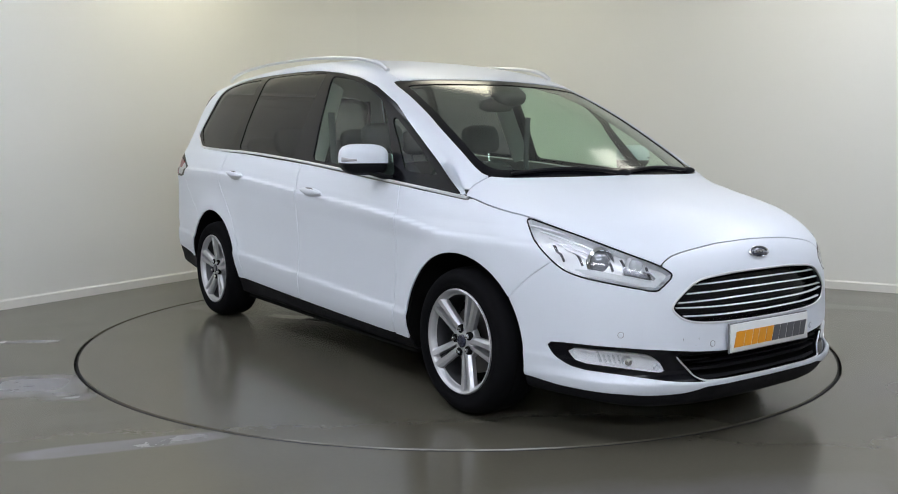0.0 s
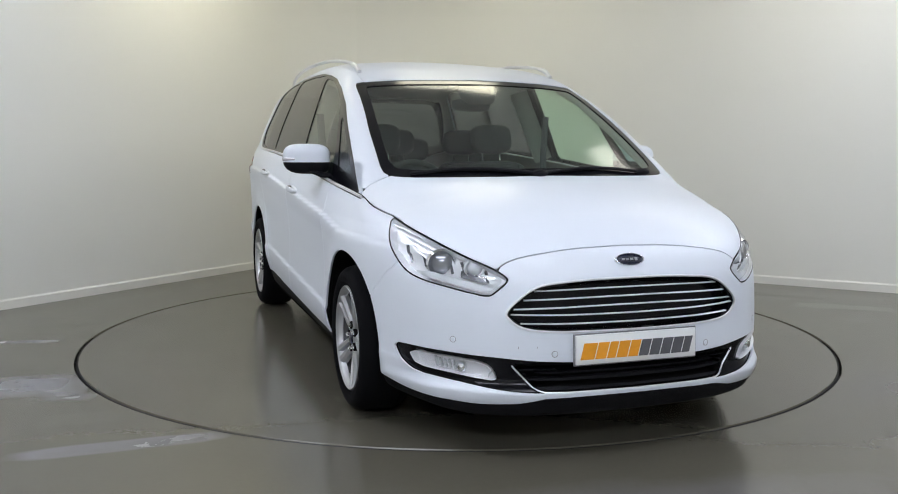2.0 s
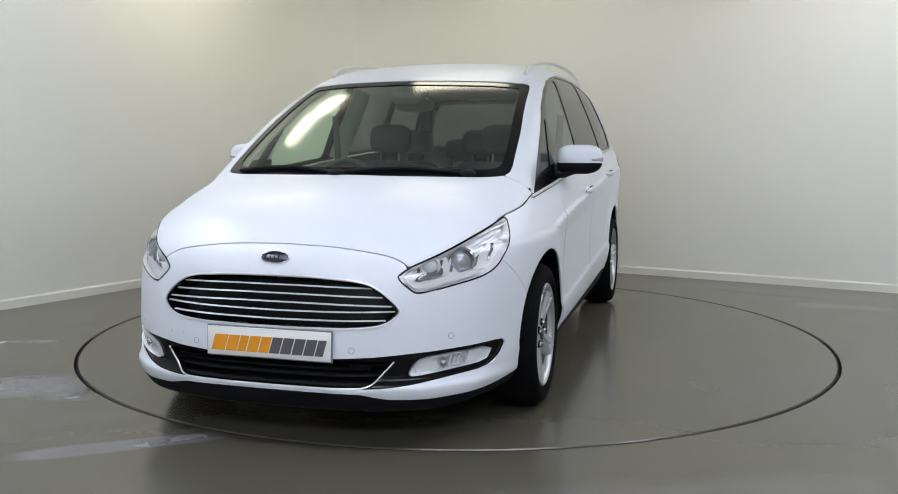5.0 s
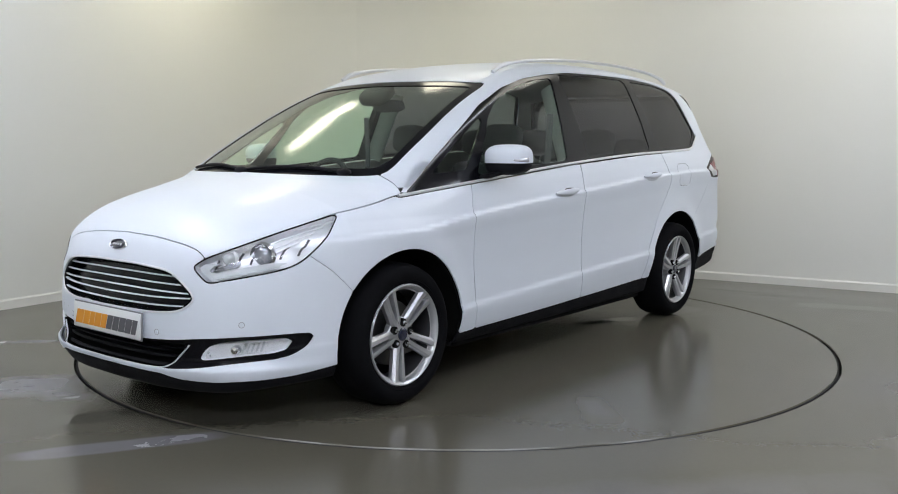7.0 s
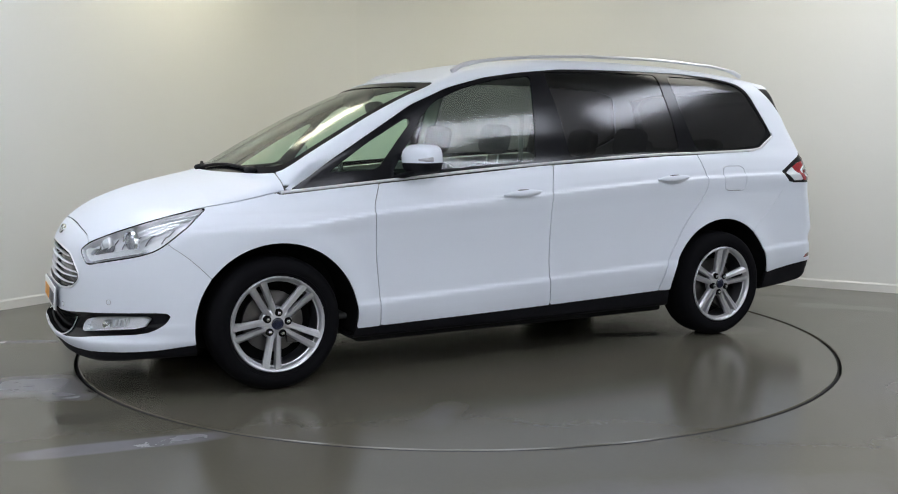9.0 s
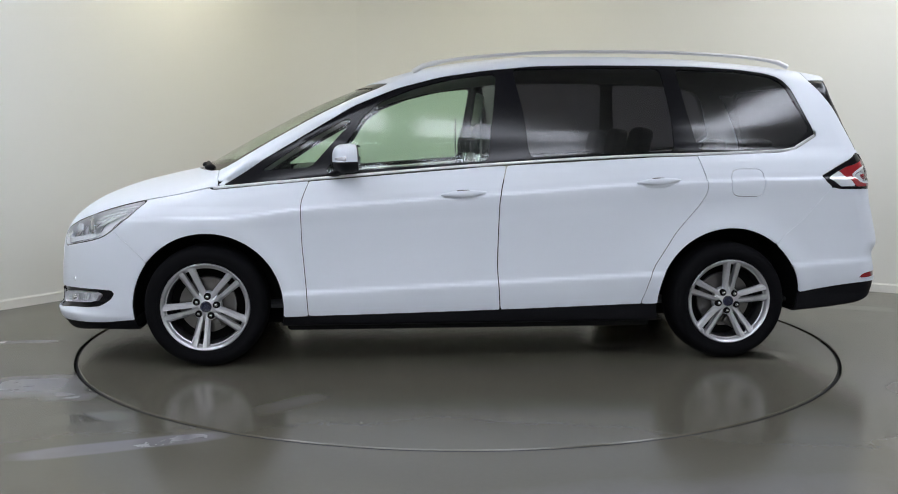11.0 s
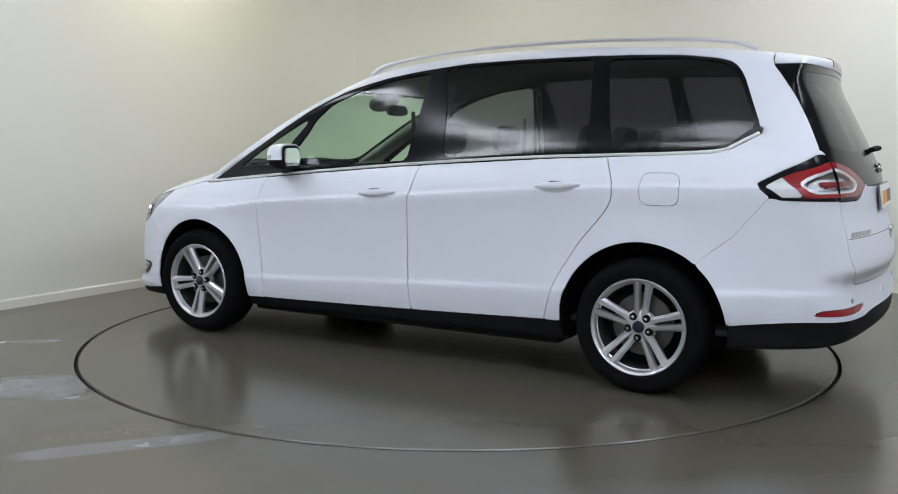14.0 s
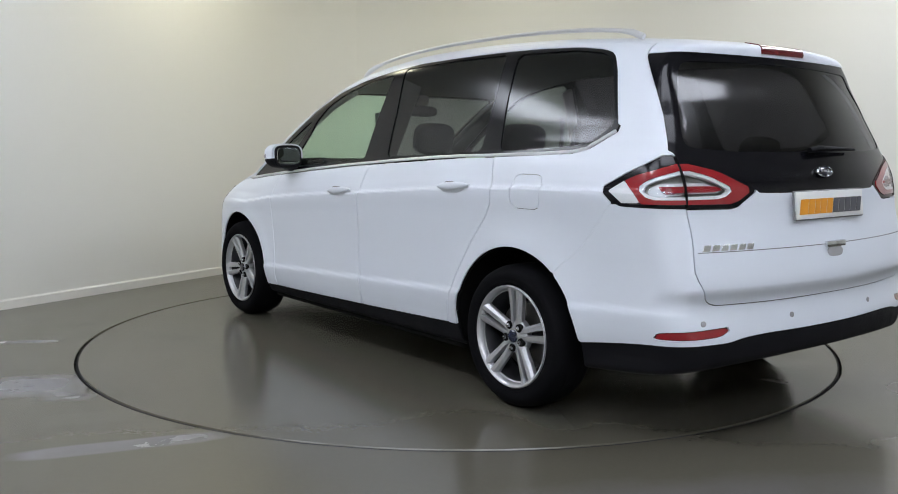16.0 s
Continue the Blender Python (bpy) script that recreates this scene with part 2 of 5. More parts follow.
def tube(path, rx, ry=None, n=10, up=(0, 0, 1), bm=None):
    """A capped tube along a path; rx across, ry upward."""
    bm = bm or bmesh.new()
    ry = ry or rx
    path = [Vector(p) for p in path]
    rings = []
    for i, p in enumerate(path):
        d = (path[min(i + 1, len(path) - 1)] - path[max(i - 1, 0)]).normalized()
        s = d.cross(Vector(up)).normalized()
        u = s.cross(d).normalized()
        a, b = (rx[i], ry[i]) if isinstance(rx, (list, tuple)) else (rx, ry)
        rings.append([bm.verts.new(p + s * a * math.cos(2 * math.pi * k / n) + u * b * math.sin(2 * math.pi * k / n)) for k in range(n)])
    for p, q in zip(rings, rings[1:]):
        for k in range(n):
            bm.faces.new((p[k], p[(k + 1) % n], q[(k + 1) % n], q[k]))
    bm.faces.new(rings[0][::-1])
    bm.faces.new(rings[-1])
    return bm


def blob(sx, sy, sz, e1=0.6, e2=0.6, m=None, nu=32, nv=20, bm=None):
    """A rounded box: a superellipsoid with half sizes sx, sy, sz."""
    bm = bm or bmesh.new()
    m = m or Matrix()
    po = lambda c, e: math.copysign(abs(c) ** e, c)
    rows = []
    for j in range(1, nv):
        v = -math.pi / 2 + math.pi * j / nv
        rows.append([bm.verts.new(m @ Vector((sx * po(math.cos(v), e1) * po(math.cos(2 * math.pi * i / nu), e2),
                                              sy * po(math.cos(v), e1) * po(math.sin(2 * math.pi * i / nu), e2),
                                              sz * po(math.sin(v), e1)))) for i in range(nu)])
    a, b = bm.verts.new(m @ Vector((0, 0, -sz))), bm.verts.new(m @ Vector((0, 0, sz)))
    for p, q in zip(rows, rows[1:]):
        for i in range(nu):
            bm.faces.new((p[i], p[(i + 1) % nu], q[(i + 1) % nu], q[i]))
    for i in range(nu):
        bm.faces.new((a, rows[0][(i + 1) % nu], rows[0][i]))
        bm.faces.new((b, rows[-1][i], rows[-1][(i + 1) % nu]))
    return bm


# ---- the studio ----
def along(a, b, s):
    return (a[0] + (b[0] - a[0]) * s, a[1] + (b[1] - a[1]) * s)


WAY_L, WAY_R = (0.521, 0.854), (0.876, -0.483)
END_L = (CORNER[0] - 12 * WAY_L[0], CORNER[1] - 12 * WAY_L[1])
END_R = (CORNER[0] + 11 * WAY_R[0], CORNER[1] + 11 * WAY_R[1])
FAR = (END_L[0] + END_R[0] - CORNER[0], END_L[1] + END_R[1] - CORNER[1])
COVE = 1.3  # radius of the rounded corner


def strip(name, path, z0, z1, depth, mat, proud=0.0, bevel=False):
    """A wall or skirting along a plan path, the room to its right; depth grows outward."""
    n = len(path)
    nor = []
    for i in range(n):
        a, b = Vector(path[max(i - 1, 0)]), Vector(path[min(i + 1, n - 1)])
        d = (b - a).normalized()
        nor.append(Vector((-d.y, d.x)))
    verts, faces = [], []
    for p, q in zip(path, nor):
        inn, out = Vector(p) - q * proud, Vector(p) + q * depth
        mid = Vector(p) - q * proud * 0.45
        verts.append((inn.x, inn.y, z0))
        verts += [(inn.x, inn.y, z1 - 0.012), (mid.x, mid.y, z1)] if bevel else [(inn.x, inn.y, z1)]
        verts += [(out.x, out.y, z1), (out.x, out.y, z0)]
    k = 5 if bevel else 4
    for i in range(n - 1):
        for j in range(k):
            faces.append((i * k + j, i * k + (j + 1) % k, (i + 1) * k + (j + 1) % k, (i + 1) * k + j))
    faces += [tuple(range(k))[::-1], tuple((n - 1) * k + j for j in range(k))]
    bm = bmesh.new()
    vs = [bm.verts.new(v) for v in verts]
    for f in faces:
        bm.faces.new([vs[i] for i in f])
    return part(name, bm, mat, smooth=n > 3, angle=30)


def corner_arc():
    p = Vector(CORNER)
    a, b = -Vector(WAY_L), Vector(WAY_R)
    half = a.angle(b) / 2
    reach = COVE / math.tan(half)
    mid = p + (a + b).normalized() * COVE / math.sin(half)
    s, e = p + a * reach - mid, p + b * reach - mid
    a0, a1 = math.atan2(s.y, s.x), math.atan2(e.y, e.x)
    while a1 > a0:
        a1 -= 2 * math.pi
    return [tuple(mid + Vector((math.cos(a0 + (a1 - a0) * i / 14), math.sin(a0 + (a1 - a0) * i / 14))) * COVE) for i in range(15)]


ARC = corner_arc()
tagged(strip("wall_west", [END_L] + ARC[:8], 0, CEILING, 0.15, WALL), "off-white painted studio wall, rounded into its corner", "wall", kind="structure")
tagged(strip("wall_north", ARC[7:] + [END_R], 0, CEILING, 0.15, WALL), "off-white painted studio wall with faint scuffs", "wall", kind="structure")
tagged(strip("wall_east", [END_R, FAR], 0, CEILING, 0.15, WALL), "off-white painted studio wall", "wall", kind="structure")
tagged(strip("wall_south", [FAR, END_L], 0, CEILING, 0.15, WALL), "off-white painted studio wall", "wall", kind="structure")
tagged(strip("baseboard", [END_L] + ARC + [END_R], 0, 0.072, -0.002, TRIM, proud=0.014, bevel=True), "white painted skirting board along the walls", "baseboard", kind="structure")

bm = bmesh.new()
bm.faces.new([bm.verts.new((*p, CEILING)) for p in (END_L, CORNER, END_R, FAR)])
bmesh.ops.extrude_face_region(bm, geom=list(bm.faces))
for v in list(bm.verts)[4:]:
    v.co.z += 0.12
tagged(part("ceiling", bm, CEIL, smooth=False), "white studio ceiling", "ceiling", kind="structure")


def room_edge(a):
    """How far from the turntable's axis the room ends in the direction a."""
    best = 99.0
    ring = [END_L, CORNER, END_R, FAR]
    d = Vector((math.cos(a), math.sin(a)))
    for p, q in zip(ring, ring[1:] + ring[:1]):
        e = Vector(q) - Vector(p)
        w = Vector(p) - Vector(AXIS)
        den = d.x * e.y - d.y * e.x
        if abs(den) > 1e-9:
            t, u = (w.x * e.y - w.y * e.x) / den, (w.x * d.y - w.y * d.x) / den
            if t > 0 and -1e-6 <= u <= 1 + 1e-6:
                best = min(best, t)
    return best


def build_floor():
    n = 240
    turns = sorted([2 * math.pi * i / n for i in range(n)] + [math.atan2(p[1] - AXIS[1], p[0] - AXIS[0]) % (2 * math.pi) for p in (END_L, CORNER, END_R, FAR)])
    bm = bmesh.new()
    rings = []
    for a in turns:
        c, s = math.cos(a), math.sin(a)
        far = room_edge(a)
        rings.append([bm.verts.new((AXIS[0] + r * c, AXIS[1] + r * s, z)) for r, z in ((RING + 0.004, -0.12), (RING + 0.004, -0.004), (RING + 0.008, 0), (far, 0))])
    for i in range(len(rings)):
        p, q = rings[i], rings[(i + 1) % len(rings)]
        for j in range(3):
            bm.faces.new((p[j], p[j + 1], q[j + 1], q[j]))
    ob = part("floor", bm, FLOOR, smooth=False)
    tagged(ob, "grey-olive sealed resin floor with pale bluish streaks", "floor", kind="structure")
    bm = bmesh.new()
    bmesh.ops.create_circle(bm, cap_ends=True, segments=96, radius=RING + 0.05, matrix=Matrix.Translation((*AXIS, -0.12)))
    tagged(part("turntable_pit", bm, PIT, smooth=False), "dark pit under the turntable", "pit", kind="structure")


def build_turntable():
    bm = bmesh.new()
    r0 = RING - 0.016
    prof = [(0.0, 0.0), (r0 - 0.004, 0.0), (r0, -0.004), (r0, -0.05), (0.0, -0.05)]
    n = 200
    top = bm.verts.new((0, 0, 0))
    rings = [[bm.verts.new((r * math.cos(2 * math.pi * i / n), r * math.sin(2 * math.pi * i / n), z)) for r, z in prof[1:4]] for i in range(n)]
    for i in range(n):
        p, q = rings[i], rings[(i + 1) % n]
        bm.faces.new((top, p[0], q[0]))
        for j in range(2):
            bm.faces.new((p[j], p[j + 1], q[j + 1], q[j]))
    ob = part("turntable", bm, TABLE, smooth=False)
    # black edging round the plate, added to keep the gap in shade
    bm = bmesh.new()
    rims = []
    for i in range(n):
        c, s = math.cos(2 * math.pi * i / n), math.sin(2 * math.pi * i / n)
        rims.append([bm.verts.new((r * c, r * s, z)) for r, z in ((r0 + 0.001, -0.05), (r0 + 0.001, -0.005), (r0 + 0.008, -0.006), (r0 + 0.008, -0.05))])
    for i in range(n):
        p, q = rims[i], rims[(i + 1) % n]
        for j in range(4):
            bm.faces.new((p[j], p[(j + 1) % 4], q[(j + 1) % 4], q[j]))
    bmesh.ops.recalc_face_normals(bm, faces=bm.faces)
    part("edging", bm, PIT, ob, "black edging added to darken the gap", smooth=False)
    return tagged(ob, "round flush turntable with grey-olive resin top, slowly turning", "turntable")


def ceiling_or_fill_light(x, y, length, width, turn, strength, colour):
    base = new("ceiling_or_fill_light")
    base.matrix_basis = pose(x, y, CEILING, 0, 0, turn)
    bm = box(length + 0.06, width + 0.06, 0.03, 0.006, 1, pose(0, 0, -0.015))
    part("housing", bm, FITTING, base)
    bm = box(length, width, 0.012, 0.003, 1, pose(0, 0, -0.036))
    part("diffuser", bm, glow("panel_glow", colour, strength), base, "glowing opal diffuser")
    tagged(base, "flat white ceiling light panel, switched on; some are added fill", "ceiling light", "studio ceiling lights")


build_floor()
turntable = build_turntable()
for row in LIGHTS:
    ceiling_or_fill_light(*row)


# ---- car body surface: a smooth solid from a few profile curves ----
def curve(pairs):
    """A smooth curve through (x, y) pairs, straight on beyond its ends."""
    xs, ys = np.array([p[0] for p in pairs], float), np.array([p[1] for p in pairs], float)
    h, d = np.diff(xs), np.diff(ys) / np.diff(xs)
    m = np.empty(len(xs))
    m[0], m[-1] = d[0], d[-1]
    m[1:-1] = np.where(d[:-1] * d[1:] > 0, 2 * d[:-1] * d[1:] / np.where(d[:-1] + d[1:] == 0, 1, d[:-1] + d[1:]), 0)

    def at(x):
        x = np.asarray(x, float)
        i = np.clip(np.searchsorted(xs, x) - 1, 0, len(h) - 1)
        t = (np.clip(x, xs[0], xs[-1]) - xs[i]) / h[i]
        y = (ys[i] * (1 + 2 * t) * (1 - t) ** 2 + ys[i + 1] * t * t * (3 - 2 * t)
             + h[i] * (m[i] * t * (1 - t) ** 2 + m[i + 1] * t * t * (t - 1)))
        return y + np.where(x < xs[0], (x - xs[0]) * m[0], 0) + np.where(x > xs[-1], (x - xs[-1]) * m[-1], 0)
    return at


TOP = curve([(-2.6, 1.44), (-2.3, 1.56), (-2.0, 1.632), (-1.6, 1.678), (-1.2, 1.703), (-0.8, 1.712), (-0.4, 1.705), (0.0, 1.67), (0.25, 1.628),
             (0.45, 1.575), (0.7, 1.488), (0.95, 1.378), (1.1, 1.302), (1.3, 1.194), (1.47, 1.096), (1.56, 1.045), (1.7, 1.012), (1.9, 0.962), (2.05, 0.908),
             (2.15, 0.862), (2.24, 0.805), (2.5, 0.56)])
SIDE = curve([(0.1, 0.84), (0.2, 0.875), (0.29, 0.905), (0.37, 0.920), (0.425, 0.9245), (0.450, 0.9165), (0.6, 0.9155), (0.8, 0.926), (0.900, 0.936), (0.916, 0.9355), (0.927, 0.922), (0.96, 0.912), (1.02, 0.891),
              (1.1, 0.852), (1.25, 0.803), (1.4, 0.75), (1.55, 0.692), (1.7, 0.625)])
PLAN = curve([(-2.5, 0.07), (-2.2, 0.03), (-1.9, 0.012), (-1.4, 0.0), (-0.8, 0.0), (0.6, 0.0), (1.1, 0.004), (1.5, 0.016), (1.8, 0.04), (2.0, 0.08), (2.4, 0.17)])
BELT = curve([(-2.3, 0.085), (-1.72, 0.08), (-0.986, 0.055), (-0.18, 0.0), (0.874, -0.075), (1.38, -0.152), (1.8, -0.16), (2.3, -0.155)])
BOTTOM = curve([(-2.5, 0.36), (-2.17, 0.28), (-1.8, 0.245), (-1.1, 0.205), (1.0, 0.2), (1.35, 0.195), (2.0, 0.18), (2.2, 0.155), (2.4, 0.15)])
NOSE = curve([(0.0, 0.0), (0.26, 0.01), (0.4, 0.033), (0.51, 0.07), (0.6, 0.115), (0.68, 0.185), (0.76, 0.275), (0.82, 0.375), (0.88, 0.51), (0.93, 0.7), (1.0, 1.1)])
FRONT = curve([(0.1, 2.27), (0.2, 2.335), (0.235, 2.358), (0.262, 2.364), (0.285, 2.346), (0.305, 2.336), (0.4, 2.335), (0.55, 2.326), (0.67, 2.306), (0.76, 2.272), (0.85, 2.19), (1.0, 2.0)])
REAR = curve([(0.1, -2.36), (0.3, -2.43), (0.42, -2.45), (0.58, -2.425), (0.635, -2.448), (0.75, -2.424), (0.9, -2.385), (1.02, -2.37), (1.15, -2.318), (1.35, -2.22), (1.5, -2.15), (1.56, -2.14), (1.6, -2.145), (1.7, -2.13)])


def smax(a, b, k):
    return np.maximum(a, b) + np.maximum(k - np.abs(a - b), 0) ** 2 / (4 * k)


def solid(x, y, z):
    """Below nought inside the body, about metres near its surface."""
    y = np.abs(y)
    e = 0.01
    screen = np.clip((x - 0.2) / 0.3, 0, 1) * np.clip((1.75 - x) / 0.2, 0, 1)
    bow = np.where(x > 0.2, 0.27 * screen + 0.1 * np.clip((x - 1.55) / 0.2, 0, 1), 0)
    crown = 0.095 + 0.04 * np.clip((x - 1.4) / 0.3, 0, 1) - 0.035 * screen
    xx = x + bow * y * y
    slope = (TOP(xx + e) - TOP(xx - e)) / (2 * e)
    top = (z - TOP(xx) + crown * y * y + 0.16 * np.maximum(y - 0.45, 0) ** 2) / np.sqrt(1 + slope ** 2)
    up = np.clip((z - 0.5) / 0.35, 0, 1) * np.clip((1.6 - z) / 0.4, 0, 1)
    down = np.clip((0.75 - z) / 0.2, 0, 1) * np.clip((z - 0.2) / 0.15, 0, 1)
    zz = z - BELT(x) * up + 0.045 * x * down
    wide = SIDE(zz) - PLAN(x)
    # flared lips round the wheels
    for cx in (1.425, -1.425):
        d = np.hypot(x - cx, z - 0.325)
        wide = wide + 0.018 * np.exp(-((d - 0.40) / 0.085) ** 2) * np.clip((z - 0.2) / 0.2, 0, 1)
    lean = (SIDE(zz + e) - SIDE(zz - e)) / (2 * e)
    side = (y - wide) / np.sqrt(1 + lean ** 2)
    bend = (NOSE(y + e) - NOSE(y - e)) / (2 * e)
    front = (x - FRONT(z) + NOSE(y)) / np.sqrt(1 + bend ** 2)
    rear = (REAR(z) + 0.17 * y * y + 0.12 * np.maximum(y - 0.6, 0) ** 2 - x) / np.sqrt(1 + (0.34 * y) ** 2)
    k = 0.10 - 0.05 * screen
    g = smax(top, side, k)
    g = smax(g, front, 0.07)
    g = smax(g, rear, 0.10 - 0.07 * np.clip((z - 1.3) / 0.2, 0, 1))
    return smax(g, BOTTOM(x) - z, 0.03)


def body_grid():
    """Points of a box round the car, drawn in onto the body's surface; returns places, normals, triangles."""
    lo, hi = np.array([-2.62, -1.06, -0.10]), np.array([2.52, 1.06, 1.86])
    nx, ny, nz = 370, 150, 140
    X, Y, Z = (np.linspace(lo[i], hi[i], n + 1) for i, n in enumerate((nx, ny, nz)))
    P, F = [], []
    count = 0
    for a, b, c, at in ((X, Y, 2, hi[2]), (X, Z, 1, lo[1]), (X, Z, 1, hi[1]), (Y, Z, 0, lo[0]), (Y, Z, 0, hi[0])):
        A, B = np.meshgrid(a, b, indexing="ij")
        g = np.empty((*A.shape, 3))
        others = [i for i in range(3) if i != c]
        g[..., others[0]], g[..., others[1]], g[..., c] = A, B, at
        i = np.arange(A.size).reshape(A.shape) + count
        q = np.stack([i[:-1, :-1], i[1:, :-1], i[1:, 1:], i[:-1, 1:]], -1).reshape(-1, 4)
        P.append(g.reshape(-1, 3))
        F.append(q)
        count += A.size
    P, F = np.concatenate(P), np.concatenate(F)
    _, first, where = np.unique(np.round(P * 1e4).astype(np.int64), axis=0, return_index=True, return_inverse=True)
    P, F = P[first], where.reshape(-1)[F]
    core = np.clip(P, (-1.85, -0.42, 0.36), (1.65, 0.42, 0.8))
    way = P - core
    at = lambda t: solid(*(core + way * t[:, None]).T)
    t0, t1 = np.zeros(len(P)), np.ones(len(P))
    open_ = np.ones(len(P), bool)
    for s in np.linspace(0.04, 1, 25):
        out = at(np.full(len(P), s)) > 0
        t1 = np.where(open_ & out, s, t1)
        t0 = np.where(open_ & ~out, s, t0)
        open_ &= ~out
    for _ in range(13):
        m = (t0 + t1) / 2
        out = at(m) > 0
        t1, t0 = np.where(out, m, t1), np.where(out, t0, m)
    V = core + way * ((t0 + t1) / 2)[:, None]
    e = 0.005
    N = np.stack([solid(*(V + d).T) - solid(*(V - d).T) for d in np.eye(3) * e], 1)
    N /= np.linalg.norm(N, axis=1)[:, None]
    T = np.concatenate([F[:, (0, 1, 2)], F[:, (0, 2, 3)]])
    flip = np.einsum("ij,ij->i", np.cross(V[T[:, 1]] - V[T[:, 0]], V[T[:, 2]] - V[T[:, 0]]), N[T[:, 0]]) < 0
    T[flip] = T[flip][:, ::-1]
    return V, N, T


SV, SN, ST = body_grid()
SX, SY, SZ = SV.T
AY = np.abs(SY)


def rounded(poly, times=2, reach=0.022):
    """Takes the corners off a closed outline, near the corner only."""
    p = np.array(poly, float)
    for _ in range(times):
        q = np.roll(p, -1, 0)
        d = np.linalg.norm(q - p, axis=1)[:, None]
        f = np.minimum(0.25, reach / np.maximum(d, 1e-9))
        p = np.stack([p + (q - p) * f, q - (q - p) * f], 1).reshape(-1, 2)
        reach *= 0.5
    return p


def inside(u, v, poly, soft=2):
    """Signed distance to a closed outline, below nought within."""
    p = rounded(poly, soft) if soft else np.array(poly, float)
    best, sign = np.full(len(u), 9.0), np.ones(len(u))
    for (ax, ay), (bx, by) in zip(p, np.roll(p, -1, 0)):
        ex, ey = bx - ax, by - ay
        wx, wy = u - ax, v - ay
        t = np.clip((wx * ex + wy * ey) / max(ex * ex + ey * ey, 1e-12), 0, 1)
        best = np.minimum(best, np.hypot(wx - ex * t, wy - ey * t))
        cross = ((ay <= v) & (v < by)) | ((by <= v) & (v < ay))
        with np.errstate(divide="ignore", invalid="ignore"):
            hit = cross & (u < ax + (v - ay) * ex / (ey if ey else 1e-12))
        sign = np.where(hit, -sign, sign)
    return best * sign


def both(*regions):
    return np.maximum.reduce(regions)


def either(*regions):
    return np.minimum.reduce(regions)


def clip(s):
    """The part of the body's skin where s is below nought."""
    near = (s[ST] < 0).any(1)
    T = ST[near]
    ins = s[T] < 0
    n = ins.sum(1)
    tris = [T[n == 3]]
    keys, todo = [], []
    base = len(SV)
    for want, k in ((1, True), (2, False)):
        t, i = T[n == want], ins[n == want]
        odd = np.argmax(i == k, 1)
        r = np.arange(len(t))
        v0, v1, v2 = t[r, odd], t[r, (odd + 1) % 3], t[r, (odd + 2) % 3]
        todo.append((want, v0, v1, v2))
        keys += [np.stack([v0, v1], 1), np.stack([v0, v2], 1)]
    E = np.sort(np.concatenate(keys), 1)
    U, where = np.unique(E, axis=0, return_inverse=True)
    where = where.reshape(-1) + base
    f = (s[U[:, 0]] / (s[U[:, 0]] - s[U[:, 1]]))[:, None]
    V = np.concatenate([SV, SV[U[:, 0]] * (1 - f) + SV[U[:, 1]] * f])
    N = np.concatenate([SN, SN[U[:, 0]] * (1 - f) + SN[U[:, 1]] * f])
    pos = 0
    for want, v0, v1, v2 in todo:
        m = len(v0)
        e01, e02 = where[pos:pos + m], where[pos + m:pos + 2 * m]
        pos += 2 * m
        if want == 1:
            tris.append(np.stack([v0, e01, e02], 1))
        else:
            tris += [np.stack([v1, v2, e02], 1), np.stack([v1, e02, e01], 1)]
    T = np.concatenate(tris)
    used, back = np.unique(T, return_inverse=True)
    N = N[used]
    return V[used], N / np.linalg.norm(N, axis=1)[:, None], back.reshape(-1, 3)


def skin(name, s, mat, parent, label="", thick=0.008, lift=0.0, gap=0.003):
    """A panel of the body: its outer face, a turned edge and an inner face."""
    V, N, T = clip(s + gap)
    V = V + N * lift
    E = np.concatenate([T[:, (0, 1)], T[:, (1, 2)], T[:, (2, 0)]])
    S = np.sort(E, 1)
    _, idx, cnt = np.unique(S, axis=0, return_index=True, return_counts=True)
    rim = E[idx[cnt == 1]]
    n = len(V)
    inner = V - N * thick
    ends, back = np.unique(rim, return_inverse=True)
    back = back.reshape(-1, 2)
    k = len(ends)
    o = 2 * n
    verts = np.concatenate([V, inner, V[ends], inner[ends]])
    faces = T.tolist() + (T[:, ::-1] + n).tolist() + np.stack([back[:, 1] + o, back[:, 0] + o, back[:, 0] + o + k, back[:, 1] + o + k], 1).tolist()
    side = np.zeros((k, 3))
    for a, b in ((0, 1), (1, 0)):
        d = np.cross(V[rim[:, 1]] - V[rim[:, 0]], N[rim[:, 0]])
        np.add.at(side, back[:, a], d)
    side /= np.linalg.norm(side, axis=1)[:, None] + 1e-12
    me = bpy.data.meshes.new(name)
    me.from_pydata(verts.tolist(), [], faces)
    me.materials.append(mat)
    me.shade_smooth()
    me.normals_split_custom_set_from_vertices(np.concatenate([N, -N, side, side]).tolist())
    me.update()
    return piece(name, me, parent, label)


# ---- outlines of the panels ----
XZ = lambda poly, soft=2: inside(SX, SZ, poly, soft)
YZ = lambda poly, soft=2: inside(AY, SZ, poly, soft)
U_FRONT, U_REAR = (SX - AY) / math.sqrt(2), (SX + AY) / math.sqrt(2)
LEFT, RIGHT = -SY, SY
FLANK = 0.45 - AY  # only the sides
AHEAD, ASTERN = 0.25 - SX, SX + 1.85

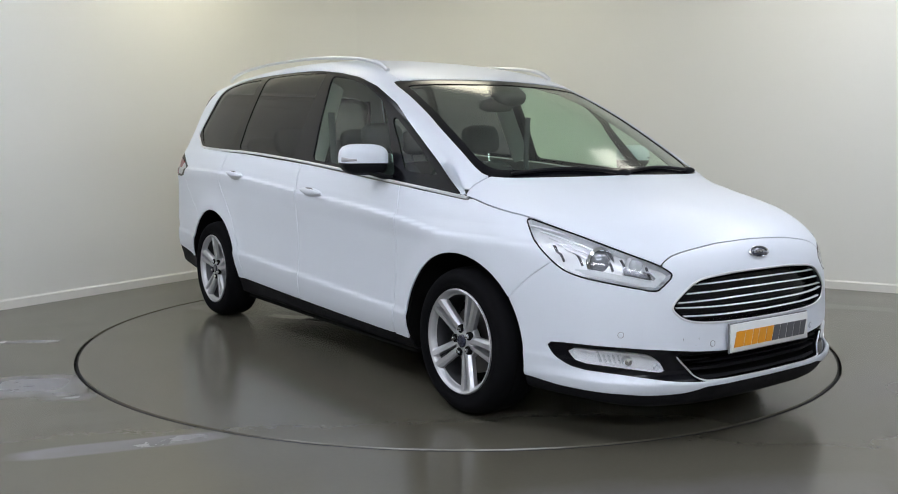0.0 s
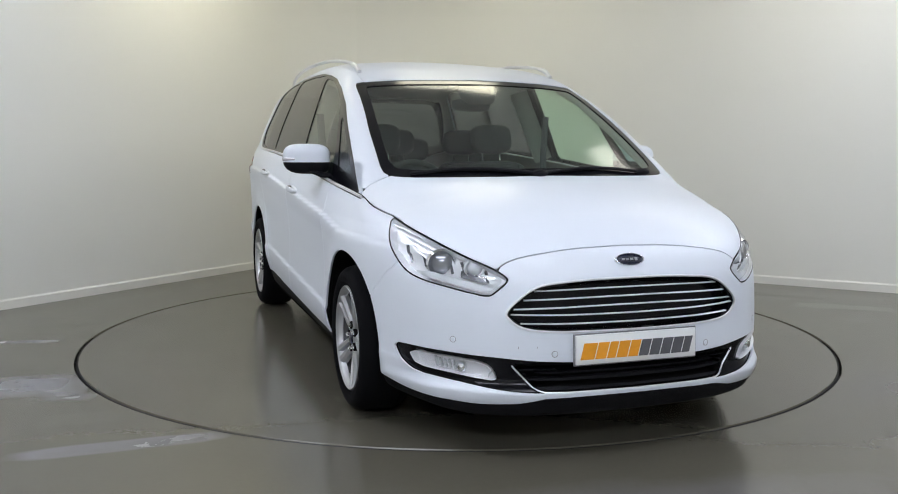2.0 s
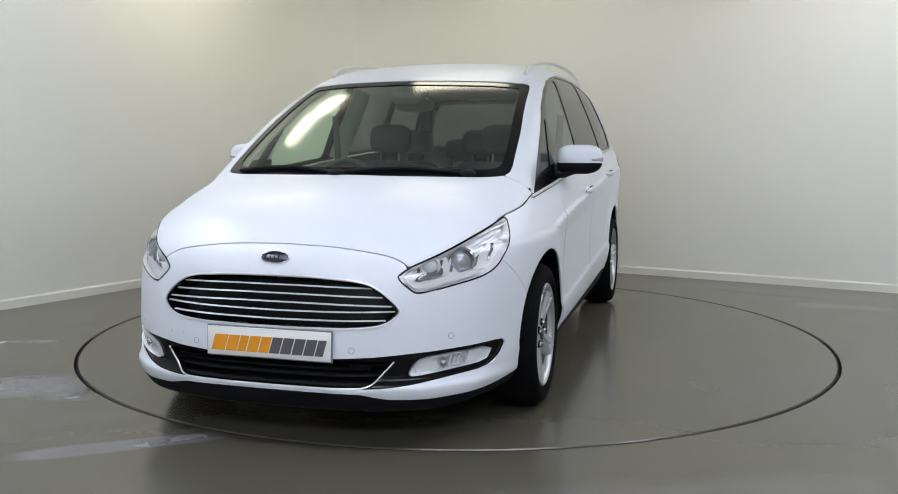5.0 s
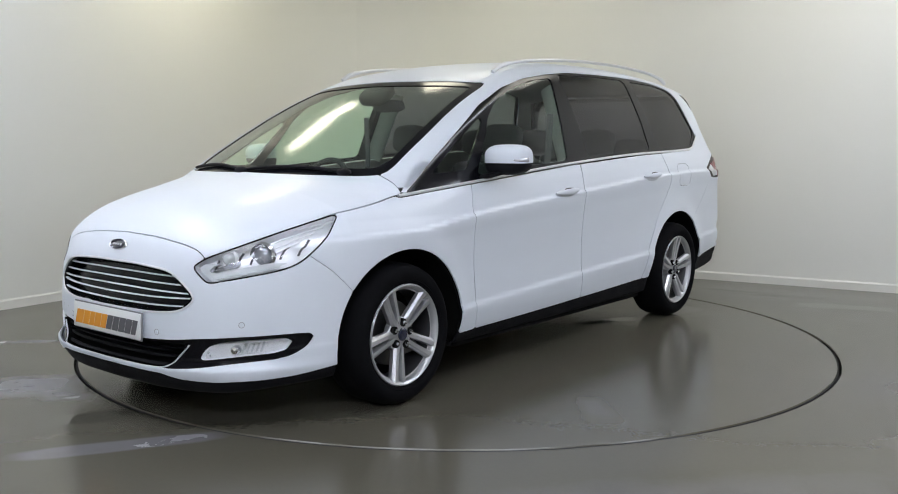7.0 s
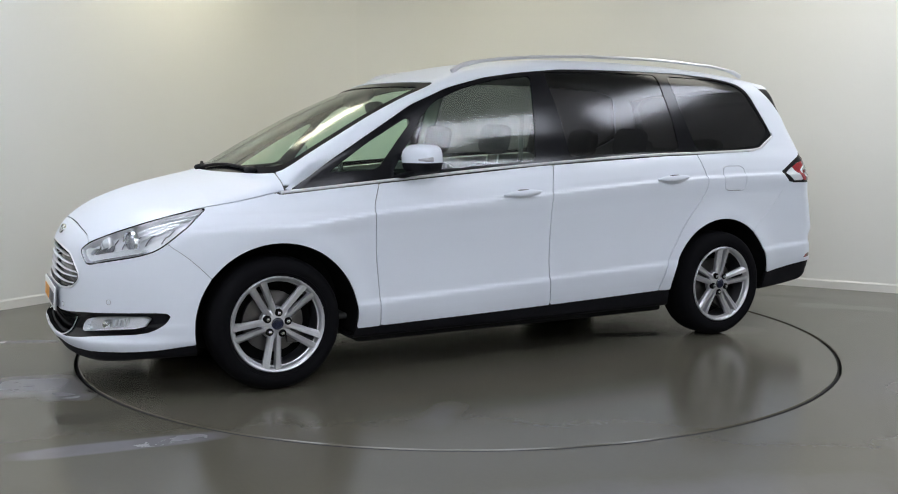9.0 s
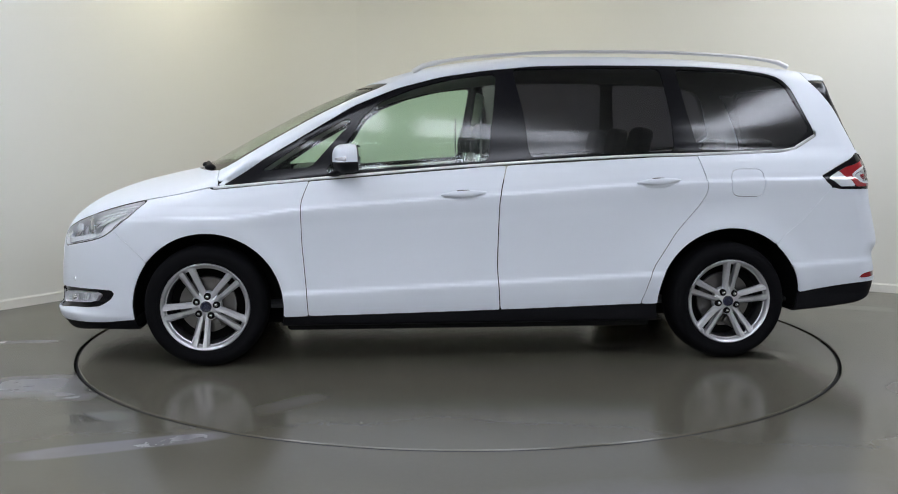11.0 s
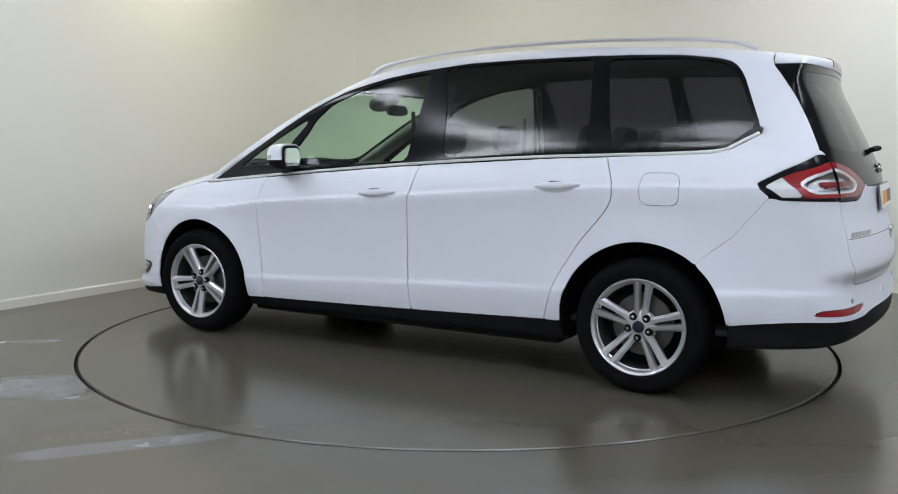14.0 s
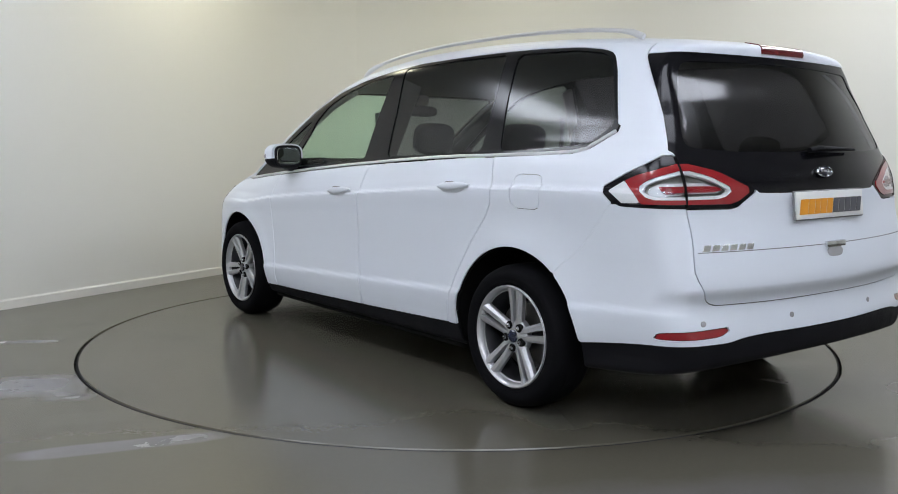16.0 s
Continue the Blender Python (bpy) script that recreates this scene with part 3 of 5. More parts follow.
DLO = both(XZ([(1.335, 0.957), (1.215, 1.03), (1.111, 1.101), (0.872, 1.246), (0.634, 1.389), (0.398, 1.4871), (0.16, 1.55), (-0.08, 1.588), (-0.368, 1.618), (-0.682, 1.626),
               (-1.05, 1.629), (-1.294, 1.626), (-1.534, 1.614), (-1.7, 1.592), (-1.775, 1.568), (-1.825, 1.5085), (-1.925, 1.268), (-1.922, 1.24), (-1.802, 1.176), (-1.72, 1.158),
               (-1.233, 1.138), (-0.985, 1.131), (-0.076, 1.078), (0.871, 1)], 1), FLANK)
CHROME_BAND = both(XZ([(1.40, 0.938), (0.871, 0.988), (-0.076, 1.066), (-0.985, 1.119), (-1.233, 1.126), (-1.72, 1.146), (-1.81, 1.166), (-1.935, 1.236), (-1.94, 1.262), (-1.925, 1.266),
                       (-1.916, 1.243), (-1.8, 1.18), (-1.72, 1.162), (-1.233, 1.142), (-0.985, 1.135), (-0.076, 1.082), (0.871, 1.004), (1.34, 0.96)], 0), FLANK)
QUARTER = XZ([(1.14, 1.038), (0.917, 1.186), (0.665, 1.328), (0.64, 1.305), (0.755, 1.179), (0.865, 1.055)], 1)
GLASS_F = XZ([(0.8, 1.028), (0.72, 1.14), (0.628, 1.262), (0.6, 1.32), (0.49, 1.417), (0.3, 1.4949), (0.086, 1.5497), (-0.151, 1.578), (-0.12, 1.341), (-0.085, 1.094)], 1)
GLASS_R = XZ([(-0.309, 1.112), (-0.285, 1.359), (-0.232, 1.603), (-0.682, 1.618), (-1.08, 1.618), (-1.114, 1.358), (-1.12, 1.15)], 1)
GLASS_Q = XZ([(-1.16, 1.613), (-1.533, 1.606), (-1.721, 1.579), (-1.79, 1.534), (-1.914, 1.275), (-1.791, 1.183), (-1.513, 1.158), (-1.25, 1.152), (-1.202, 1.358)], 1)
PANES = both(either(QUARTER, GLASS_F, GLASS_R, GLASS_Q), FLANK)

SCREEN = both(YZ([(-0.5, 1.046), (0.0, 1.046), (0.234, 1.042), (0.63, 1.037), (0.705, 1.042), (0.726, 1.06), (0.704, 1.242), (0.674, 1.373), (0.648, 1.497), (0.63, 1.516), (0.42, 1.53), (0.0, 1.537), (-0.5, 1.537)], 1), AHEAD)
SCREEN_PANE = both(YZ([(-0.5, 1.075), (0.0, 1.075), (0.6, 1.068), (0.66, 1.072), (0.685, 1.1), (0.664, 1.242), (0.636, 1.373), (0.61, 1.48), (0.595, 1.497), (0.42, 1.508), (0.0, 1.515), (-0.5, 1.515)], 1), AHEAD)

HEADLAMP_EDGE = [(0.652, 0.888), (0.677, 0.835), (0.697, 0.796), (0.752, 0.741), (0.809, 0.695), (0.874, 0.672), (0.945, 0.658), (1.058, 0.639), (1.175, 0.618), (1.199, 0.635),
                                     (1.243, 0.679), (1.219, 0.7), (1.175, 0.724), (1.032, 0.774), (0.883, 0.823), (0.757, 0.86)]
HEADLAMP = both(inside(U_FRONT, SZ, HEADLAMP_EDGE, 1), AHEAD, 0.3 - AY, 0.622 - SZ)
TAIL = both(inside(U_REAR, SZ, [(-0.715, 1.008), (-0.834, 1.083), (-0.969, 1.153), (-1.029, 1.125), (-1.169, 1.09), (-1.269, 1.048), (-1.34, 1.012), (-1.282, 0.968), (-1.244, 0.94), (-1.022, 0.942), (-0.775, 0.943)], 1), ASTERN, 0.3 - AY)
TAIL_RED = inside(U_REAR, SZ, [(-0.770, 1.008), (-0.835, 1.062), (-1.02, 1.118), (-1.167, 1.084), (-1.318, 1.012), (-1.241, 0.956), (-1.022, 0.958), (-0.81, 0.958)], 1)
TAIL_IN = inside(U_REAR, SZ, [(-0.855, 1.016), (-0.90, 1.054), (-1.03, 1.09), (-1.13, 1.066), (-1.235, 1.015), (-1.19, 0.978), (-1.02, 0.976), (-0.895, 0.976)], 1)
TAIL_BAR = inside(U_REAR, SZ, [(-0.925, 1.026), (-0.96, 1.028), (-1.15, 1.028), (-1.195, 1.014), (-1.15, 1.003), (-0.95, 1.006)], 1)
TAIL_WHITE = inside(U_REAR, SZ, [(-0.750, 1.004), (-0.812, 1.046), (-0.868, 0.960), (-0.80, 0.958)], 0)

GRILLE = both(YZ([(-0.4, 0.679), (0.0, 0.679), (0.192, 0.676), (0.342, 0.666), (0.41, 0.648), (0.484, 0.59), (0.508, 0.557), (0.495, 0.535), (0.462, 0.508), (0.407, 0.493), (0.299, 0.486), (0.0, 0.483), (-0.4, 0.483)], 1), AHEAD)
MOUTH = both(YZ([(-0.4, 0.368), (0.0, 0.368), (0.256, 0.37), (0.407, 0.379), (0.565, 0.395), (0.717, 0.404), (0.80, 0.408), (0.838, 0.403), (0.830, 0.365), (0.815, 0.332), (0.785, 0.308), (0.70, 0.300), (0.639, 0.292), (0.52, 0.273), (0.408, 0.265), (0.192, 0.261), (-0.4, 0.261)], 1), AHEAD)
FOG = both(YZ([(0.806, 0.391), (0.800, 0.365), (0.785, 0.332), (0.70, 0.322), (0.62, 0.311), (0.53, 0.298), (0.545, 0.340), (0.58, 0.374), (0.69, 0.386)], 1), AHEAD)
MESH = both(YZ([(-0.4, 0.36), (0.0, 0.36), (0.4, 0.366), (0.49, 0.366), (0.455, 0.322), (0.42, 0.288), (0.38, 0.27), (0.192, 0.266), (-0.4, 0.266)], 1), AHEAD)

LIP = curve([(0.0, 0.244), (0.36, 0.241), (0.42, 0.230), (0.48, 0.220), (0.6, 0.217), (0.7, 0.221), (0.8, 0.230), (0.86, 0.250), (0.9, 0.262)])
NOSE_CUT = curve([(0.0, 0.794), (0.193, 0.788), (0.367, 0.77), (0.459, 0.752), (0.51, 0.728), (0.56, 0.68), (0.62, 0.6)])
WING_CUT = curve([(1.3, 0.968), (1.36, 0.957), (1.42, 0.945), (1.473, 0.933), (1.622, 0.903), (1.73, 0.884), (1.8, 0.868), (2.2, 0.6)])
SILL_CUT = curve([(-1.9, 0.337), (-1.026, 0.314), (-0.109, 0.287), (1.0, 0.264), (1.9, 0.255)])
REAR_CUT = curve([(-2.6, 0.452), (-2.42, 0.45), (-2.395, 0.443), (-2.375, 0.428), (-2.34, 0.425), (-2.19, 0.416), (-1.8, 0.365)])

ARCHES = either(np.hypot(SX - 1.408, SZ - 0.318) - 0.396, np.hypot(SX + 1.428, SZ - 0.325) - 0.405)
FRONT_SEAM = XZ([(3.0, 1.2), (2.2, 1.2), (1.955, 0.765), (1.89, 0.709), (1.821, 0.656), (1.757, 0.593), (1.70, 0.53), (1.5, 0.1), (3.0, 0.1)], 0)
BONNET = both(NOSE_CUT(AY) - SZ, WING_CUT(SX) - SZ, 1.352 + 0.12 * np.clip(SZ - 0.96, 0, 0.1) - SX, -SCREEN, -HEADLAMP, 0.655 - SZ)
DOOR_F = both(XZ([(0.866, 1.004), (0.896, 0.935), (0.918, 0.871), (0.913, 0.654), (0.893, 0.42), (0.876, 0.10), (-0.15, 0.10), (-0.15, 0.286), (-0.131, 0.534), (-0.139, 0.883), (-0.158, 0.976), (-0.187, 1.085)], 1), FLANK)
DOOR_R = both(XZ([(-0.187, 1.085), (-0.158, 0.976), (-0.139, 0.883), (-0.131, 0.534), (-0.15, 0.286), (-0.15, 0.1), (-0.92, 0.1), (-0.931, 0.31), (-0.996, 0.516), (-1.12, 0.713), (-1.245, 0.86), (-1.285, 0.93), (-1.28, 1.0), (-1.232, 1.145), (-0.985, 1.15)], 1), FLANK)
ABOVE_SILL = SILL_CUT(SX) - SZ
GATE_EDGE = curve([(1.1, -2.195), (1.165, -2.176), (1.2, -2.162), (1.388, -2.068), (1.5, -1.99), (1.56, -1.945), (1.6, -1.935), (1.75, -1.93)])
GATE = either(both(YZ([(-0.5, 0.568), (0.0, 0.57), (0.43, 0.568), (0.714, 0.57), (0.757, 0.599), (0.803, 0.69), (0.80, 0.74), (0.788, 0.849), (0.80, 0.945), (0.79, 1.0), (0.775, 1.12), (0.80, 1.17), (0.7, 1.3), (-0.5, 1.3)], 1), SX + 1.93),
              both(SX - GATE_EDGE(SZ), 1.16 - SZ))
GATE_GLASS = either(both(YZ([(-0.5, 1.30), (0.70, 1.30), (0.802, 1.17), (0.77, 1.125), (0.62, 1.09), (0.5, 1.045), (0.435, 1.0), (0.3, 0.997), (-0.5, 0.997)], 0), SX + 1.93),
                    both(SX - GATE_EDGE(SZ) + 0.004, 1.16 - SZ, SZ - 1.552))
GATE_PANE = both(YZ([(-0.5, 1.53), (0.237, 1.53), (0.60, 1.522), (0.635, 1.5), (0.695, 1.37), (0.745, 1.2), (0.72, 1.17), (0.5, 1.155), (-0.5, 1.155)], 1), SX + 1.93)
REAR_SEAM = XZ([(-3.0, 0.95), (-1.99, 0.95), (-1.84, 0.77), (-1.729, 0.684), (-1.65, 0.6), (-1.7, 0.1), (-3.0, 0.1)], 0)
ROOF_CAP = both(AY - 0.60, 1.5 - SZ, -SCREEN, -GATE)

# ---- the car ----
car = new("car")
tagged(car, "white seven-seat people carrier with roof rails, parked on the turntable", "car")

WHITE = both(ABOVE_SILL, -ARCHES)
FRONT_END = both(FRONT_SEAM, -BONNET, -HEADLAMP)


def body_panels():
    bumper = both(FRONT_END, -ARCHES, LIP(AY) - SZ, -GRILLE, -MOUTH)
    skin("front_bumper", bumper, PAINT, car, gap=0.001)
    skin("front_splitter", both(FRONT_SEAM, -ARCHES, SZ - LIP(AY)), PLASTIC, car, "black textured lower lip", lift=-0.003, thick=0.01)
    skin("bonnet", BONNET, PAINT, car, gap=0.003)
    for side, s in (("left", LEFT), ("right", RIGHT)):
        wing = both(s, WHITE, -FRONT_SEAM, -BONNET, -HEADLAMP, -CHROME_BAND, -DLO, XZ([(0.866, 1.1), (0.866, 1.004), (0.896, 0.935), (0.918, 0.871), (0.913, 0.654), (0.893, 0.42), (0.876, 0.10),
                                                                 (2.4, 0.1), (2.4, 1.0), (1.5, 0.95), (1.36, 0.957), (1.2, 1.1)], 1), FLANK)
        skin("front_wing", wing, PAINT, car, gap=0.0014)
        f = skin("front_door", both(s, DOOR_F, ABOVE_SILL, -CHROME_BAND, -DLO), PAINT, car)
        r = skin("rear_door", both(s, DOOR_R, ABOVE_SILL, -ARCHES, -CHROME_BAND, -DLO), PAINT, car)
        handles(f, r, 1 if side == "left" else -1)
        shell = both(s, WHITE, -DOOR_F, -DOOR_R, -CHROME_BAND, -DLO, -SCREEN, -GATE, -REAR_SEAM, -TAIL, -BONNET,
                     either(SX - 0.80, both(0.985 - SZ, SX - 1.36)), -ROOF_CAP)
        shell = both(shell, -FUEL) if side == "left" else shell
        skin("rear_quarter_panel", shell, PAINT, car, gap=0.0014)
        skin("side_sill", both(s, SZ - SILL_CUT(SX), SX - 1.12, -1.80 - SX, -ARCHES, FLANK), PLASTIC, car, "black textured sill cladding", lift=-0.004)
        skin("window_trim", both(s, DLO, -PANES), GLOSS_BLACK, car, "gloss black pillar trim", thick=0.012, lift=-0.004, gap=-0.003)
        flank = 1 if side == "left" else -1
        line = on_skin("side", [(x, BELT_LINE(x)) for x in np.linspace(1.375, -1.80, 90)], 0.001)
        tail = on_skin("side", [(-1.80 - 0.125 * t, 1.171 + 0.068 * t) for t in np.linspace(0.08, 1, 8)], 0.001)
        part("belt_moulding", tube(flipped(line + tail, flank), 0.005, 0.0075, 8), BRIGHT, car, "bright chrome strip below the windows")
        for name, g, m in (("quarter_window", QUARTER, PANE), ("front_door_window", GLASS_F, PANE), ("rear_door_window", GLASS_R, PANE_DARK), ("rear_quarter_window", GLASS_Q, PANE_DARK)):
            sheet(name, both(s, g, FLANK), m, car, lift=-0.008)
    skin("fuel_flap", both(LEFT, FUEL), PAINT, car, gap=0.002)
    skin("roof", ROOF_CAP, PAINT, car, gap=0.0004)
    skin("windscreen_surround", both(SCREEN, -SCREEN_PANE), GLOSS_BLACK, car, "black windscreen border", lift=-0.004, gap=-0.003)
    sheet("windscreen", SCREEN_PANE, SCREEN_GLASS, car, lift=-0.008)
    gate = skin("tailgate", both(GATE, -TAIL, -GATE_GLASS), PAINT, car, gap=0.004)
    skin("tailgate_surround", both(GATE_GLASS, -GATE_PANE, -TAIL), GLOSS_BLACK, gate, "gloss black glass border", lift=-0.004, gap=-0.004)
    sheet("rear_window", GATE_PANE, PANE_REAR, gate, lift=-0.007)
    rear = both(REAR_SEAM, REAR_CUT(SX) - SZ, -GATE, -TAIL, -ARCHES)
    skin("rear_bumper", both(rear, -REFLECTOR), PAINT, car, gap=0.0)
    for s in (LEFT, RIGHT):
        skin("rear_reflector", both(s, REFLECTOR), RED, car, "dark red reflector strip", lift=-0.004)
    skin("rear_valance", both(REAR_SEAM, SZ - REAR_CUT(SX), -ARCHES), PLASTIC, car, "black textured lower bumper", lift=-0.006, thick=0.012)
    # black structure behind the gaps
    hide = both(SZ - 1.0 - np.interp(SX, [-2.4, -1.0, 1.0, 1.3, 1.5], [0.0, 0.06, -0.07, -0.08, 0.0]), -both(np.hypot(SX - 1.408, SZ - 0.318) - 0.39, FLANK), -both(np.hypot(SX + 1.428, SZ - 0.325) - 0.40, FLANK), -HEADLAMP, -TAIL, -GRILLE, -MOUTH)
    skin("inner_structure", hide, LINER, car, "black inner structure", lift=-0.02, thick=0.004)
    upper = both(0.98 - SZ, -DLO, -SCREEN, -GATE_GLASS, SX - 1.3)
    skin("cabin_lining", upper, HEADLINER, car, "pale grey headlining", lift=-0.03, thick=0.004)


def sheet(name, s, mat, parent, lift=0.0, label=""):
    """A single curved pane."""
    V, N, T = clip(s - 0.003)
    V = V + N * lift
    me = bpy.data.meshes.new(name)
    me.from_pydata(V.tolist(), [], T.tolist())
    me.materials.append(mat)
    me.shade_smooth()
    me.normals_split_custom_set_from_vertices(N.tolist())
    me.update()
    return piece(name, me, parent, label)


BELT_LINE = curve([(-1.82, 1.172), (-1.72, 1.154), (-1.233, 1.134), (-0.985, 1.127), (-0.076, 1.074), (0.871, 0.996), (1.40, 0.947)])
FUEL = XZ([(-1.415, 1.02), (-1.435, 1.055), (-1.585, 1.055), (-1.602, 1.02), (-1.602, 0.94), (-1.585, 0.904), (-1.435, 0.904), (-1.415, 0.94)], 1)
FUEL = both(FUEL, FLANK)
REFLECTOR = both(inside(U_REAR, SZ, [(-0.915, 0.440), (-0.94, 0.468), (-0.98, 0.476), (-1.24, 0.490), (-1.205, 0.458), (-1.17, 0.450)], 1), SX + 1.9, 0.4 - AY)


def on_skin(axis, points, out=0.0):
    """Places on the body, found along one axis: 'side' takes (x, z), 'front' and 'rear' (y, z), 'top' (x, y),
    'corner' the slant (x - y) / sqrt 2 and z of a front corner."""
    a, b = np.array(points, float).T
    i, lo, hi = {"side": (1, 0.2, 1.2), "front": (0, 1.0, 2.6), "rear": (0, -1.5, -2.7), "top": (2, 0.5, 1.9), "corner": (3, 1.2, 2.7)}[axis]
    lo, hi = np.full(len(a), lo), np.full(len(a), hi)
    r2 = math.sqrt(2)
    put = lambda c: ((c + a) / r2, (c - a) / r2, b) if i == 3 else {1: (a, c, b), 0: (c, a, b), 2: (a, b, c)}[i]
    for _ in range(32):
        m = (lo + hi) / 2
        within = solid(*put(m)) < 0
        lo, hi = np.where(within, m, lo), np.where(within, hi, m)
    p = np.stack(put(lo), 1)
    n = np.stack([solid(*(p + d).T) - solid(*(p - d).T) for d in np.eye(3) * 0.005], 1)
    p = p + n / np.linalg.norm(n, axis=1)[:, None] * out
    return [Vector(q) for q in p]


def on_body(x, z, side=1, out=0.0):
    p = on_skin("side", [(x, z)])[0]
    return Vector((p.x, side * (p.y + out), p.z))


def on_front(y, z, out=0.0):
    p = on_skin("front", [(y, z)])[0]
    return Vector((p.x + out, p.y, p.z))


def on_rear(y, z, out=0.0):
    p = on_skin("rear", [(y, z)])[0]
    return Vector((p.x - out, p.y, p.z))


def on_top(x, y, out=0.0):
    p = on_skin("top", [(x, y)])[0]
    return Vector((p.x, p.y, p.z + out))


def flipped(path, side):
    return [Vector((p.x, p.y * side, p.z)) for p in path]


def ring_tube(path, r, n=8):
    """A closed tube through a loop of places."""
    bm = bmesh.new()
    m = len(path)
    rings = []
    for i, p in enumerate(path):
        d = (path[(i + 1) % m] - path[i - 1]).normalized()
        s = d.cross(Vector((1, 0, 0.01))).normalized()
        u = s.cross(d)
        rings.append([bm.verts.new(p + (s * math.cos(2 * math.pi * k / n) + u * math.sin(2 * math.pi * k / n)) * r) for k in range(n)])
    for i in range(m):
        p, q = rings[i], rings[(i + 1) % m]
        for k in range(n):
            bm.faces.new((p[k], p[(k + 1) % n], q[(k + 1) % n], q[k]))
    return bm


def handles(front, rear, side):
    for door, x, z in ((front, 0.055, 0.916), (rear, -1.005, 0.981)):
        p = on_body(x, z, side)
        tilt = -3.5
        bm = blob(0.120, 0.017, 0.032, 1.0, 0.9, Matrix.Translation(p + Vector((0, 0, -0.008))) @ pose(0, 0, 0, 0, -tilt))
        cup = part("handle_base", bm, PAINT, door)
        path = [p + Vector((0.118 - 0.236 * i / 12, side * (0.008 + 0.022 * math.sin(math.pi * i / 12) ** 0.5), 0.006 - math.tan(radians(-tilt)) * (0.118 - 0.236 * i / 12) * 1.0)) for i in range(13)]
        bm = tube(path, [0.007 + 0.003 * math.sin(math.pi * i / 12) for i in range(13)], [0.006 + 0.013 * math.sin(math.pi * i / 12) for i in range(13)], n=12)
        part("door_handle", bm, PAINT, door)
        # dark grey blob paints the shade of the grip recess
        bm = blob(0.042, 0.010, 0.008, 0.9, 0.7, Matrix.Translation(p + Vector((0.0, side * 0.024, 0.020))))
        part("handle_recess_shade", bm, SHADE_GREY, door, "grip recess shade, set as a dark grey blob")


